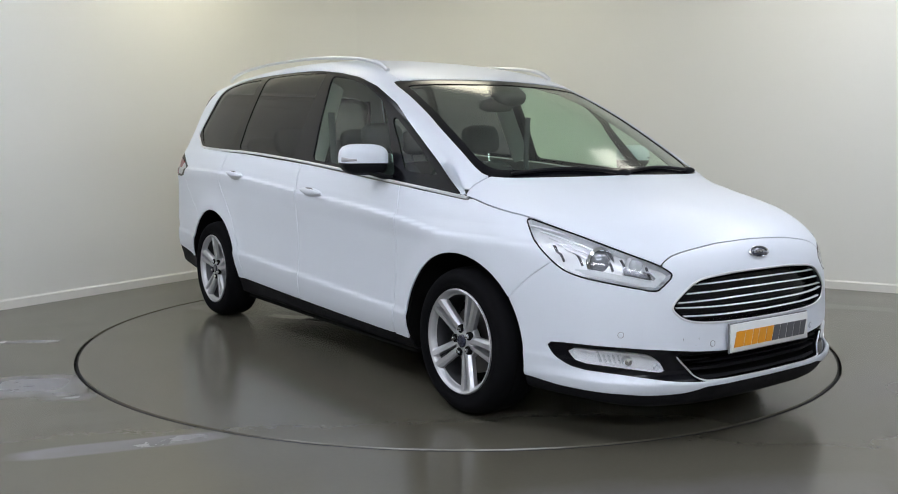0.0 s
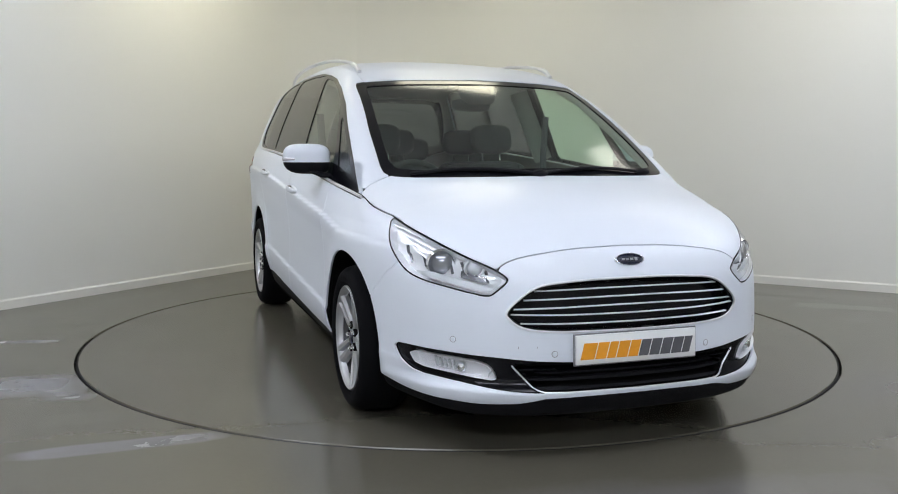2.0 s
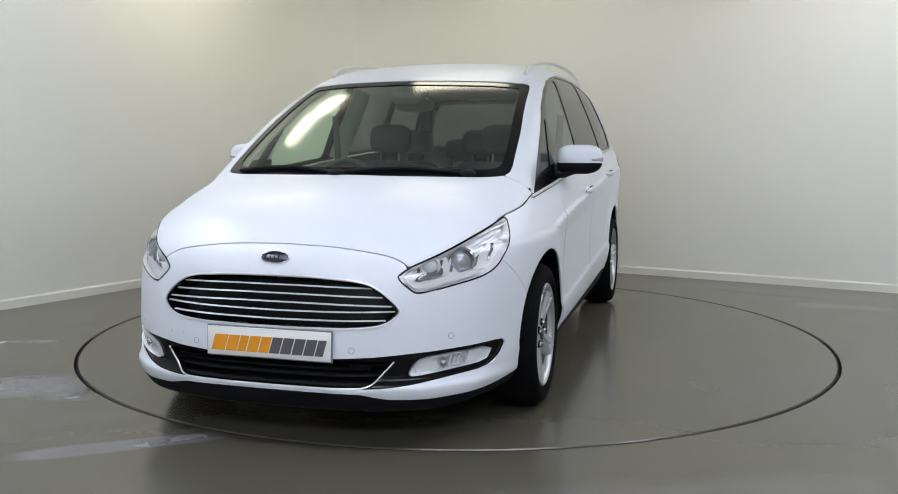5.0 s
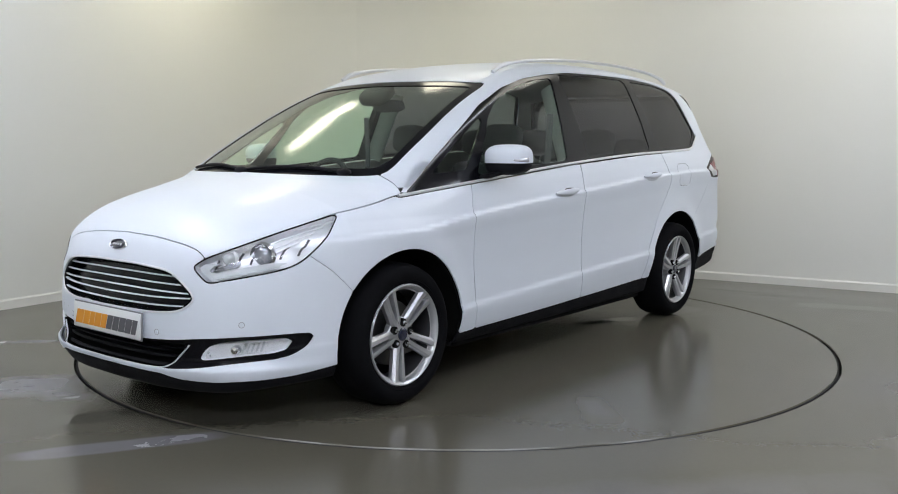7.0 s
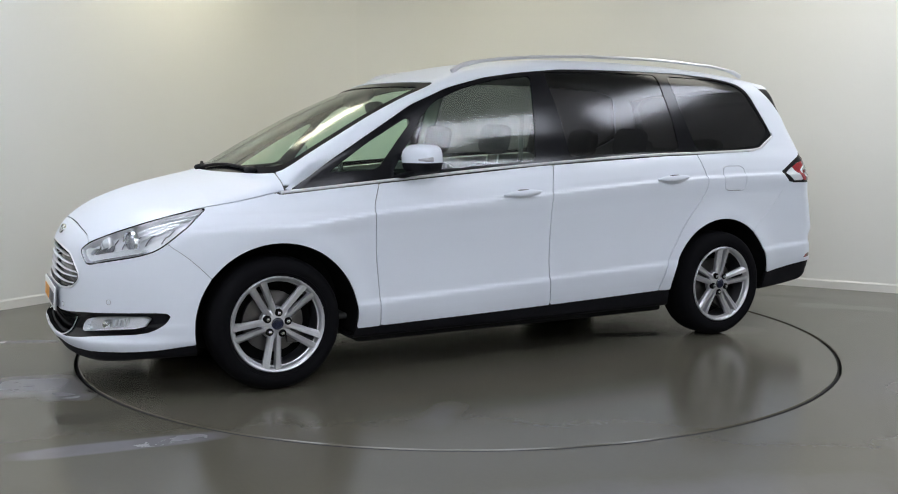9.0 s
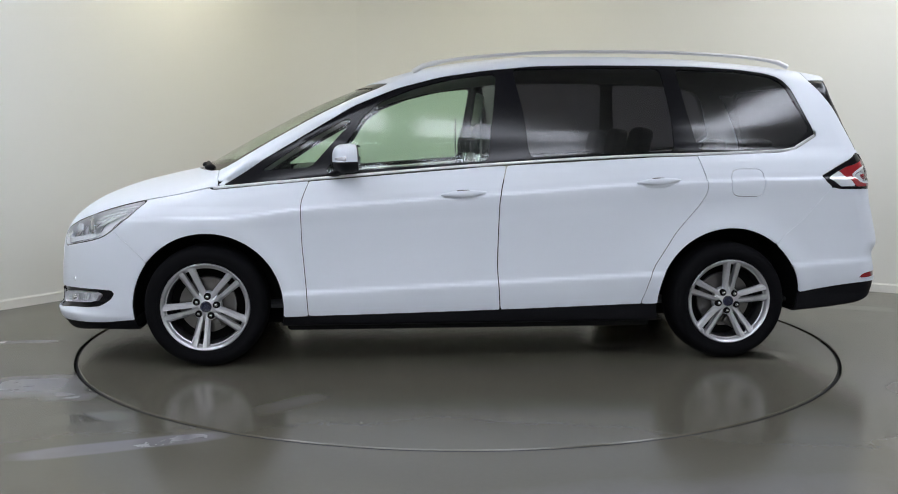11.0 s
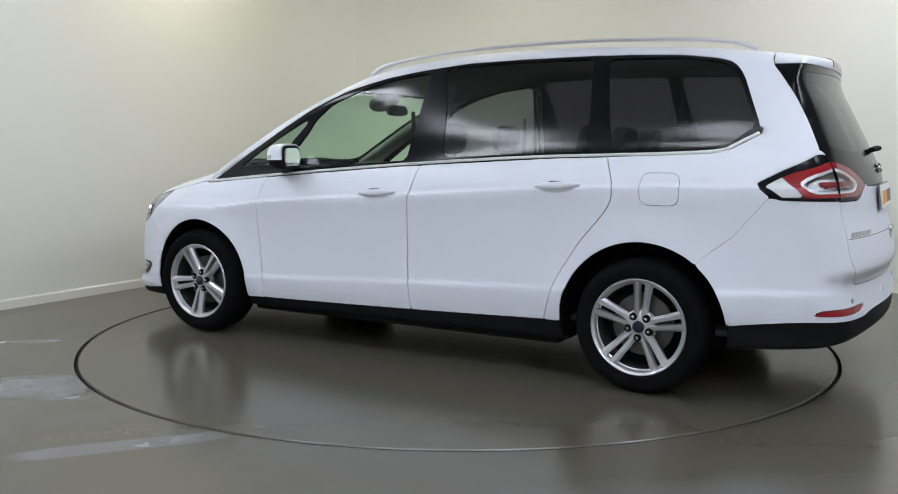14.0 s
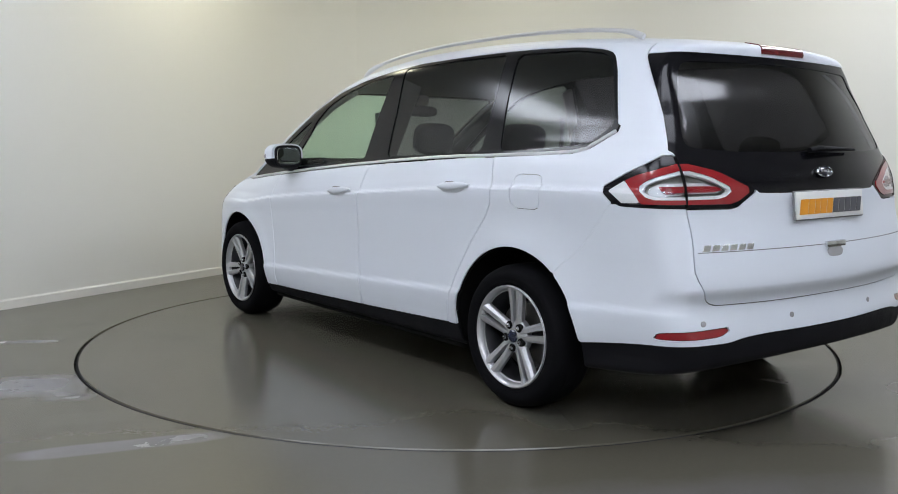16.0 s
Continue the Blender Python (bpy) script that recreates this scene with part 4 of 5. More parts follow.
# ---- wheels ----
def build_wheel():
    wheel = part("wheel", lathe([(0.222, 0.03), (0.232, 0.034), (0.2335, 0.026), (0.226, 0.018), (0.216, 0.0), (0.208, -0.06), (0.205, -0.15), (0.222, -0.18)], 72), ALLOY_SHADED, None, "five double-spoke silver alloy wheel")
    part("rim_lip", lathe([(0.211, 0.004), (0.214, 0.022), (0.220, 0.031), (0.2285, 0.0355), (0.2335, 0.031), (0.232, 0.024), (0.215, 0.008), (0.205, 0.004)], 72), ALLOY, wheel)
    tyre = part("tyre", lathe([(0.222, 0.020), (0.236, 0.030), (0.262, 0.040), (0.283, 0.0415), (0.300, 0.034), (0.3125, 0.018), (0.3185, 0.002), (0.3235, -0.02), (0.3245, -0.08), (0.3235, -0.14),
                         (0.315, -0.17), (0.285, -0.195), (0.25, -0.195), (0.222, -0.18)], 80), RUBBER, wheel, "black road tyre with moulded ribs")
    part("sidewall_ring", lathe([(0.246, 0.0345), (0.249, 0.037), (0.252, 0.0365), (0.255, 0.0365), (0.257, 0.039), (0.26, 0.0385)], 80), RUBBER, tyre)
    for y in (-0.03, -0.065, -0.1, -0.135):
        part("tread_groove", lathe([(0.3252, y), (0.3258, y - 0.004), (0.3252, y - 0.008)], 60), LINER, tyre)
    part("brake_disc", lathe([(0.05, -0.06), (0.15, -0.06), (0.15, -0.085), (0.05, -0.085)], 48), STEEL, wheel, "worn grey brake disc")
    part("hub_backing", lathe([(0.0, -0.11), (0.205, -0.11), (0.205, -0.115), (0.0, -0.115)], 48), LINER, wheel)
    bm = box(0.10, 0.07, 0.055, 0.012, 2, pose(-0.125, -0.07, 0.06, 0, 65, 0))
    part("brake_caliper", bm, STEEL, wheel)
    # hub and spokes
    part("hub", lathe([(0.0, 0.012), (0.034, 0.012), (0.045, 0.008), (0.066, 0.004), (0.078, -0.006), (0.082, -0.03), (0.0, -0.035)], 40), ALLOY, wheel)
    part("hub_cap", lathe([(0.0, 0.021), (0.024, 0.020), (0.029, 0.016), (0.030, 0.010)], 32), BLUE, wheel, "dark blue hub cap")
    for k in range(5):
        a = 2 * math.pi * k / 5
        for s in (-1, 1):
            prof = []
            n = 9
            for i in range(n):
                t = i / (n - 1)
                r = 0.045 + 0.178 * t
                off = s * (0.0165 + 0.0145 * t)
                half = 0.0150 - 0.0015 * math.sin(math.pi * t) + 0.0045 * t
                y = 0.008 + 0.004 * math.sin(math.pi * t) + 0.024 * t * t
                prof.append((r, off, half, y))
            bm = bmesh.new()
            rings = []
            for r, off, half, y in prof:
                o, i = (half, half) if s > 0 else (-half, -half)
                sect = [(-i * 0.92, y - 0.034), (-i, y - 0.012), (-i * 0.8, y), (o * 0.30, y - 0.001), (o, y - 0.013), (o * 0.92, y - 0.034)]
                rings.append([bm.verts.new((math.cos(a) * r - math.sin(a) * (off + u), yy, math.sin(a) * r + math.cos(a) * (off + u))) for u, yy in sect])
            for p, q in zip(rings, rings[1:]):
                for j in range(6):
                    bm.faces.new((p[j], p[(j + 1) % 6], q[(j + 1) % 6], q[j]))
            bm.faces.new(rings[0])
            bm.faces.new(rings[-1][::-1])
            part("spoke", bm, ALLOY, wheel, angle=28)
        b = a + math.pi / 5
        m = Matrix.Translation((0.054 * math.cos(b), 0.008, 0.054 * math.sin(b)))
        part("lug_seat", lathe([(0.0195, -0.010), (0.0185, 0.004), (0.0175, 0.006), (0.0, 0.006)], 20), LINER, wheel).matrix_basis = m
        part("lug_nut", lathe([(0.0, 0.019), (0.007, 0.018), (0.0105, 0.012), (0.0105, -0.004)], 6), CHROME, wheel).matrix_basis = m
    return wheel


def wheels():
    first = build_wheel()
    first.parent = car
    tagged(first, "five double-spoke silver alloy wheel with black tyre")
    spots = [(1.420, 0.885, 1, 63), (-1.425, 0.90, 1, 95), (1.420, -0.885, -1, 40), (-1.425, -0.90, -1, 20)]
    for i, (x, y, s, phase) in enumerate(spots):
        m = pose(x, y, 0.3245, 0, 0, 0 if s > 0 else 180) @ pose(0, 0, 0, 0, -phase, 0)
        if i == 0:
            first.matrix_basis = m
        else:
            copy_thing(first, m)
        bm = bmesh.new()
        n = 40
        rings = []
        cx, cz, arch = (1.408, 0.318, 0.398) if x > 0 else (-1.428, 0.325, 0.407)
        turns = [-0.2 + (math.pi + 0.4) * k / n for k in range(n + 1)]
        rim = on_skin("side", [(cx + (arch + 0.012) * math.cos(a), cz + (arch + 0.012) * math.sin(a)) for a in turns])
        for a, e in zip(turns, rim):
            rings.append([bm.verts.new((cx + r * math.cos(a), yy, cz + r * math.sin(a))) for r, yy in ((arch + 0.002, s * (e.y - 0.011)), (arch + 0.006, s * 0.62), (0.05, s * 0.62))])
        for p, q in zip(rings, rings[1:]):
            for j in range(2):
                bm.faces.new((p[j], q[j], q[j + 1], p[j + 1]))
        part("wheel_arch_liner", bm, LINER, car, "black wheel arch liner")
    bm = box(2.0, 1.72, 0.07, 0.02, 2, pose(0, 0, 0.215))
    bm = box(0.34, 1.2, 0.08, 0.02, 2, pose(-1.98, 0, 0.30), bm)
    bm = box(0.55, 1.1, 0.06, 0.02, 2, pose(1.93, 0, 0.235), bm)
    bm = box(0.9, 1.22, 0.08, 0.02, 2, pose(1.42, 0, 0.215), bm)
    bm = box(0.9, 1.22, 0.08, 0.02, 2, pose(-1.42, 0, 0.235), bm)
    part("underbody", bm, LINER, car, "dark underbody")
    for s in (1, -1):
        bm = box(0.012, 0.20, 0.06, 0.004, 1, pose(1.80, s * 0.72, 0.225, 0, 10, 0))
        part("air_deflector", bm, PLASTIC, car)


# ---- lamps, grille, badges ----
def bowl(name, s, mat, parent, depth, label="", gap=0.006):
    """A recessed pan: the skin's outline set back by depth, with its wall."""
    V, N, T = clip(s + gap)
    E = np.concatenate([T[:, (0, 1)], T[:, (1, 2)], T[:, (2, 0)]])
    _, idx, cnt = np.unique(np.sort(E, 1), axis=0, return_index=True, return_counts=True)
    rim = E[idx[cnt == 1]]
    n = len(V)
    inner = V - N * depth
    faces = (T + n).tolist() + np.stack([rim[:, 0], rim[:, 1], rim[:, 1] + n, rim[:, 0] + n], 1).tolist()
    me = mesh_from(name, np.concatenate([V, inner]), faces, mat, True, 40)
    return piece(name, me, parent, label)


def headlamps():
    for s, side in ((LEFT, 1), (RIGHT, -1)):
        lamp = part("headlamp", ring_tube(flipped(on_skin("corner", rounded(HEADLAMP_EDGE, 2), -0.002), side), 0.0034), GLOSS_BLACK, car, "headlamp with clear cover and projector lens")
        bowl("reflector", both(s, HEADLAMP + 0.004), REFLECT, lamp, 0.045, "bright silver reflector", gap=0)
        sheet("lamp_cover", both(s, HEADLAMP + 0.006), PANE_CLEAR, lamp, lift=-0.002)
        # stepped bright strips at the upper edge, fins between, and a running light along the lower edge
        for k in range(4):
            a, b = np.array([0.800 - 0.004 * k, 0.868 - 0.020 * k]), np.array([0.700 + 0.012 * k, 0.812 - 0.026 * k])
            p = on_skin("front", [a + (b - a) * t for t in np.linspace(0, 1, 10)], -0.02 - 0.004 * k)
            part("marker_strip", tube(flipped(p, side), 0.006, 0.0045, 6), REFLECT, lamp)
        for k in range(7):
            y = 0.800 - 0.040 * k
            p = on_skin("front", [(y, 0.70 + 0.010 * (6 - k) + 0.03 * t) for t in np.linspace(-1.0, 1.3, 5)], -0.046)
            part("reflector_fin", tube(flipped(p, side), 0.002, 0.012, 6, (0, 1, 0)), LAMP_MID, lamp)
        run = both(s, HEADLAMP + 0.014, -(HEADLAMP + 0.040), np.maximum(SZ - 0.70, 0.86 - U_FRONT))
        skin("running_light", run, LENS_WHITE, lamp, "frosted running light", lift=-0.012, thick=0.02, gap=0)
        wing = both(s, HEADLAMP + 0.045, np.abs(SZ - 0.69 - 0.25 * (1.03 - U_FRONT)) - 0.04, 1.05 - U_FRONT)
        skin("bezel_panel", wing, LAMP_MID, lamp, "grey inner bezel", lift=-0.03, thick=0.01, gap=0)
        for y, z, r, nm in ((0.700, 0.725, 0.043, "projector"), (0.600, 0.715, 0.030, "indicator_bulb")):
            p = on_front(y, z)
            d = Vector((0.93, 0.36 * side, 0.0)).normalized()
            m = Matrix.Translation(Vector((p.x, p.y * side, p.z)) - d * 0.052) @ d.to_track_quat("Y", "Z").to_matrix().to_4x4()
            pr = part(nm, lathe([(r * 1.35, 0.0), (r * 1.4, 0.012), (r * 1.2, 0.022), (r * 1.02, 0.012), (r * 1.0, 0.0)], 32), CHROME if nm == "projector" else REFLECT, lamp, "chrome-ringed lens")
            pr.matrix_basis = m
            ln = part("lens", lathe([(r, 0.004), (r * 0.9, 0.016), (r * 0.6, 0.027), (r * 0.3, 0.032), (0, 0.033)], 28), LENS_GLASS if nm == "projector" else LENS_WHITE, pr)


# grey of painted shade, for handle recesses and the tailgate crease
SHADE_GREY = material("shade_grey", (0.12, 0.12, 0.13), 0.6, vary=0.1)
LENS_GLASS = material("projector_glass", (0.42, 0.43, 0.46), 0.05, 0.6, vary=0.05, coat=1.0)


def tail_lamps():
    for s, side in ((LEFT, 1), (RIGHT, -1)):
        lamp = skin("tail_lamp", both(s, TAIL, -TAIL_RED, -TAIL_WHITE), GLOSS_BLACK, car, "red and clear wrap-round tail lamp in black", lift=-0.002, thick=0.02, gap=0.001)
        skin("red_lens", both(s, TAIL_RED, -TAIL_IN, -TAIL_WHITE), RED, lamp, "red outer lens", lift=0.001, thick=0.02, gap=0.0005)
        skin("reverse_lens", both(s, TAIL_WHITE), LENS_WHITE, lamp, "white ribbed lens", lift=0.0, thick=0.02, gap=0.001)
        bowl("lamp_bowl", both(s, TAIL_IN), REFLECT, lamp, 0.03, "silver inner bowl", gap=0.0)
        skin("bright_frame", both(s, TAIL_IN, -(TAIL_IN + 0.012)), REFLECT, lamp, "bright inner frame", lift=-0.003, thick=0.015, gap=0)
        skin("inner_step", both(s, TAIL_IN + 0.022, np.abs(SZ - 1.015) - 0.028), LENS_WHITE, lamp, lift=-0.018, thick=0.01, gap=0)
        skin("light_bar", both(s, TAIL_BAR), RED, lamp, "red light bar", lift=-0.003, thick=0.02, gap=0)
        sheet("lamp_cover", both(s, TAIL_IN), PANE_CLEAR, lamp, lift=0.0005)
        skin("lamp_joint", both(s, TAIL + 0.004, np.abs(AY - 0.793) - 0.004, SX + 2.12), LINER, lamp, lift=0.002, thick=0.01, gap=0)
    skin("high_brake_lamp", both(inside(SY, SZ, [(-0.175, 1.566), (0.175, 1.566), (0.145, 1.626), (-0.145, 1.626)], 0), SX + 2.0), RED_DARK, car, "red high-level brake lamp", lift=0.004, thick=0.01)


def front_face():
    half = [(0.10, 0.679), (0.192, 0.677), (0.342, 0.667), (0.41, 0.649), (0.484, 0.59), (0.508, 0.557), (0.495, 0.535), (0.462, 0.508), (0.407, 0.493), (0.299, 0.486), (0.10, 0.483)]
    loop = rounded(half + [(-y, z) for y, z in half[::-1]], 3)
    surround = part("grille", ring_tube(on_skin("front", loop, -0.001), 0.0048), BRIGHT, car, "wide black grille with five bright bars")
    bowl("grille_back", both(GRILLE + 0.010), GLOSS_BLACK, surround, 0.05, "black grille backing", gap=0)
    for z in (0.646, 0.613, 0.580, 0.547, 0.514):
        reach = float(np.interp(z, [0.483, 0.493, 0.508, 0.535, 0.557, 0.59, 0.648, 0.667], [0.36, 0.407, 0.462, 0.495, 0.508, 0.484, 0.41, 0.342])) - 0.014
        path = on_skin("front", [(y, z - 0.006 * (y / 0.45) ** 2 * (1 if z > 0.56 else -1)) for y in np.linspace(-reach, reach, 41)], -0.012)
        part("grille_bar", tube(path, 0.008, 0.0032, 8), BRIGHT, surround, "bright grille bar")
    mouth = skin("lower_intake", both(MOUTH, -MESH, -FOG), GLOSS_BLACK, car, "black lower intake surround", lift=-0.012, thick=0.02, gap=0.001)
    bowl("intake_back", both(MESH), LINER, mouth, 0.07, gap=0)
    for z in (0.345, 0.325, 0.305, 0.285):
        skin("intake_slat", both(MESH + 0.004, np.abs(SZ - z) - 0.005), PLASTIC, mouth, lift=-0.022, thick=0.03, gap=0)
    rise = curve([(0.0, 0.263), (0.192, 0.263), (0.36, 0.267), (0.40, 0.277), (0.455, 0.325), (0.487, 0.362)])
    edge = [(y, float(rise(abs(y)))) for y in np.linspace(-0.487, 0.487, 80)]
    part("intake_trim", tube(on_skin("front", edge, -0.006), 0.0035, 0.0035, 8), BRIGHT, mouth, "thin bright trim line")
    for s in (LEFT, RIGHT):
        fog = bowl("fog_lamp", both(s, FOG + 0.004), REFLECT, car, 0.035, "clear fog lamp in a black pocket", gap=0)
        sheet("lamp_cover", both(s, FOG + 0.005), PANE_CLEAR, fog, lift=-0.010)
        for k in range(5):
            skin("lens_rib", both(s, FOG + 0.012, np.abs(AY - 0.735 + 0.022 * k * 0.6 - 0.25 * (SZ - 0.36)) - 0.003), LENS_WHITE, fog, lift=-0.018, thick=0.014, gap=0)
        for k in range(4):
            skin("lens_rib", both(s, FOG + 0.010, np.abs(AY - 0.56 + 0.016 * k + 0.6 * (SZ - 0.33)) - 0.0035), LENS_WHITE, fog, lift=-0.018, thick=0.014, gap=0)
        side = 1 if s is LEFT else -1
        p = on_front(0.645, 0.345, -0.022)
        b = part("bulb", lathe([(0.0, 0.012), (0.014, 0.010), (0.02, 0.0), (0.02, -0.02)], 20), CHROME, fog)
        b.matrix_basis = Matrix.Translation((p.x, p.y * side, p.z)) @ Vector((0.85, 0.5 * side, 0)).to_track_quat("Y", "Z").to_matrix().to_4x4()
    for y, z in ((0.33, 0.405), (-0.33, 0.405), (0.676, 0.452), (-0.676, 0.452)):
        p, q = on_front(y, z), on_front(y + 0.01, z)
        d = Vector((0.01, -(q.x - p.x), 0)).normalized()
        o = part("parking_sensor", lathe([(0.0, 0.002), (0.0085, 0.0018), (0.010, 0.0), (0.0105, -0.003)], 20), PAINT, car)
        o.matrix_basis = Matrix.Translation(p + d * 0.001) @ d.to_track_quat("Y", "Z").to_matrix().to_4x4()
        ring = part("sensor_ring", lathe([(0.0105, 0.0), (0.0125, 0.0004), (0.0125, -0.003)], 20), LAMP_GREY, o)
    p = on_front(-0.40, 0.425)
    skin("tow_eye_cover", both(np.abs(np.hypot(SY + 0.43, SZ - 0.43) - 0.034) - 0.0012, AHEAD), LAMP_GREY, car, lift=0.0006, thick=0.002, gap=0)


def oval_badge(place, facing, w, h):
    b = part("badge", lathe([(0.0, 0.006), (0.86, 0.006), (0.9, 0.004)], 48), BLUE, car, "dark blue oval badge with chrome rim")
    b.matrix_basis = Matrix.Translation(place) @ facing.to_track_quat("Y", "Z").to_matrix().to_4x4() @ Matrix.Diagonal((w / 2, 1, h / 2, 1))
    part("badge_rim", lathe([(0.87, 0.003), (0.89, 0.008), (0.97, 0.008), (1.0, 0.003), (1.0, -0.004)], 48), CHROME, b)
    bm = bmesh.new()
    for x, ww in ((-0.42, 0.2), (-0.12, 0.22), (0.16, 0.2), (0.44, 0.22)):
        box(ww, 0.004, 0.5 if x < -0.3 else 0.34, 0.0, 1, pose(x, 0.0065, 0), bm)
    part("badge_mark", bm, CHROME, b, smooth=False)


def plate(place, facing, w=0.52, h=0.112):
    p = part("number_plate", box(w, 0.008, h, 0.003, 2), PLATE, car, "white plate with orange and grey mark")
    p.matrix_basis = Matrix.Translation(place) @ facing.to_track_quat("Y", "Z").to_matrix().to_4x4()
    part("plate_holder", box(w + 0.012, 0.006, h + 0.010, 0.002, 1, pose(0, -0.006, 0)), PLATE_EDGE, p, "dark plate edge")
    # ten slanted blocks stand for the mark
    x = 0.236
    for k, wd in enumerate((0.062, 0.050, 0.040, 0.050, 0.046, 0.046, 0.048, 0.048, 0.048, 0.038)):
        bm = box(wd - 0.005, 0.003, 0.062, 0.0, 1)
        for v in bm.verts:
            v.co.x -= 0.28 * v.co.z
        o = part("mark_block", bm, ORANGE if k < 5 else GREY_MARK, p, smooth=False)
        o.matrix_basis = pose(x - wd / 2, 0.0045, -0.006)
        x -= wd


def plates_and_badges():
    plate(on_front(0, 0.42, 0.012), Vector((1, 0, 0.05)))
    q = on_rear(0, 0.94, 0.012)
    plate(q, Vector((-1, 0, 0.12)))
    oval_badge(on_front(0, 0.743, 0.001), Vector((0.8, 0, 0.42)), 0.128, 0.052)
    oval_badge(on_rear(0, 1.074, 0.003), Vector((-0.9, 0, 0.35)), 0.115, 0.05)
    # raised chrome characters on the tailgate, as plain blocks
    for k in range(6):
        c = 0.735 - 0.042 * k
        p = on_rear(c, 0.793, 0.002)
        d = on_rear(c + 0.01, 0.793) - on_rear(c - 0.01, 0.793)
        bm = box(0.034, 0.004, 0.024, 0.001, 1)
        for v in bm.verts:
            v.co.x -= 0.3 * v.co.z
        o = part("model_mark", bm, CHROME, car, smooth=False)
        f = Vector((-d.y, d.x, 0)) if d.y > 0 else Vector((d.y, -d.x, 0))
        o.matrix_basis = Matrix.Translation(p) @ f.to_track_quat("Y", "Z").to_matrix().to_4x4()
    # dark tube paints the shade line along the tailgate crease
    part("tailgate_crease", tube(on_skin("rear", [(y, 0.777) for y in np.linspace(-0.775, 0.775, 60)], -0.0005), 0.0018, 0.0018, 6), SHADE_GREY, car, "fine dark crease line")
    p = on_rear(0, 0.762, 0.004)
    grip = part("tailgate_grip", box(0.022, 0.14, 0.026, 0.006, 2, Matrix.Translation(p + Vector((0.002, 0, 0.014)))), CHROME, car, "bright tailgate handle")
    # grey blob stands in for the shaded hollow under the grip
    part("grip_hollow_shade", blob(0.010, 0.062, 0.030, 0.7, 0.7, Matrix.Translation(p + Vector((0.004, 0, -0.026)))), LAMP_GREY, grip, "grip hollow, its shade set as a grey blob")
    for y in (0.76, -0.76, 0.3, -0.3):
        p, q = on_rear(y, 0.505), on_rear(y + 0.01, 0.505)
        d = Vector((-0.01, q.x - p.x, 0)).normalized()
        o = part("parking_sensor", lathe([(0.0, 0.002), (0.0085, 0.0018), (0.0125, 0.0), (0.0125, -0.003)], 20), LAMP_GREY, car)
        o.matrix_basis = Matrix.Translation(p + d * 0.001) @ d.to_track_quat("Y", "Z").to_matrix().to_4x4()
    # rear wiper
    a = on_rear(0.0, 1.165, 0.02)
    arm = part("rear_wiper", tube([a + Vector((0.01, 0.06, -0.002)), a + Vector((-0.012, 0.02, 0.006)), a + Vector((-0.006, -0.14, 0.004)), a + Vector((0.012, -0.30, 0.0))], [0.02, 0.022, 0.012, 0.007], [0.012, 0.014, 0.009, 0.006]), PLASTIC, car, "black rear wiper")


def mirrors():
    for s in (1, -1):
        c = Vector((0.668, s * 0.952, 1.106))
        t = Matrix.Translation(c) @ pose(0, 0, 0, 0, 2, 10 * s)

        def shell(lower, swell):
            bm = blob(0.072 * swell, 0.120 * swell, 0.077 * swell, 0.6, 0.5, Matrix(), 44, 36)
            for v in bm.verts:
                k = v.co.z / 0.074
                v.co.x = max(v.co.x * (1 - 0.12 * max(k, 0) ** 2), -0.034)
                if k < -0.35:
                    v.co.y -= s * 0.02 * (-0.35 - k)
                    v.co.x *= 1 + 0.25 * (k + 0.35)
            geom = list(bm.verts) + list(bm.edges) + list(bm.faces)
            cut = bmesh.ops.bisect_plane(bm, geom=geom, dist=1e-5, plane_co=(0, 0, -0.014), plane_no=(0, 0, 1), clear_outer=lower, clear_inner=not lower)
            edges = [e for e in cut["geom_cut"] if isinstance(e, bmesh.types.BMEdge)]
            bmesh.ops.edgeloop_fill(bm, edges=edges)
            bm.transform(t)
            return bm
        head = part("wing_mirror", shell(False, 1.0), PAINT, car, "white wing mirror with black foot", angle=50)
        part("lower_cap", shell(True, 0.985), PLASTIC, head, "black lower cap", angle=50)
        strip_path = [t @ Vector((0.0715 * math.cos(a) ** 0.5, s * 0.1195 * math.sin(a) ** 0.5, 0.002)) for a in [0.25 + 1.2 * i / 12 for i in range(13)]]
        part("indicator", tube(strip_path, [0.003] * 13, [0.005 + 0.008 * i / 12 for i in range(13)], 8), LAMP_GREY, head, "clear side repeater")
        part("mirror_edge", blob(0.010, 0.100, 0.068, 0.25, 0.5, t @ pose(-0.034, 0, -0.002) @ pose(0, 0, 0, 0, 90, 0) @ Matrix.Diagonal((6.8, 1, 0.147, 1)), 36, 14), PLASTIC, head)
        part("mirror_face", blob(0.054, 0.087, 0.002, 0.2, 0.5, t @ pose(-0.0445, 0, -0.002) @ pose(0, 0, 0, 0, 90, 0), 36, 8), MIRROR, head, "mirror glass")
        foot = on_body(0.72, 1.03, s)
        part("foot", tube([foot + Vector((0.02, -0.02 * s, -0.012)), foot + Vector((0.01, 0.025 * s, -0.004)), c + Vector((0.01, -0.03 * s, -0.058))], [0.05, 0.045, 0.05], [0.014, 0.014, 0.016]), PLASTIC, head, "black mirror foot")


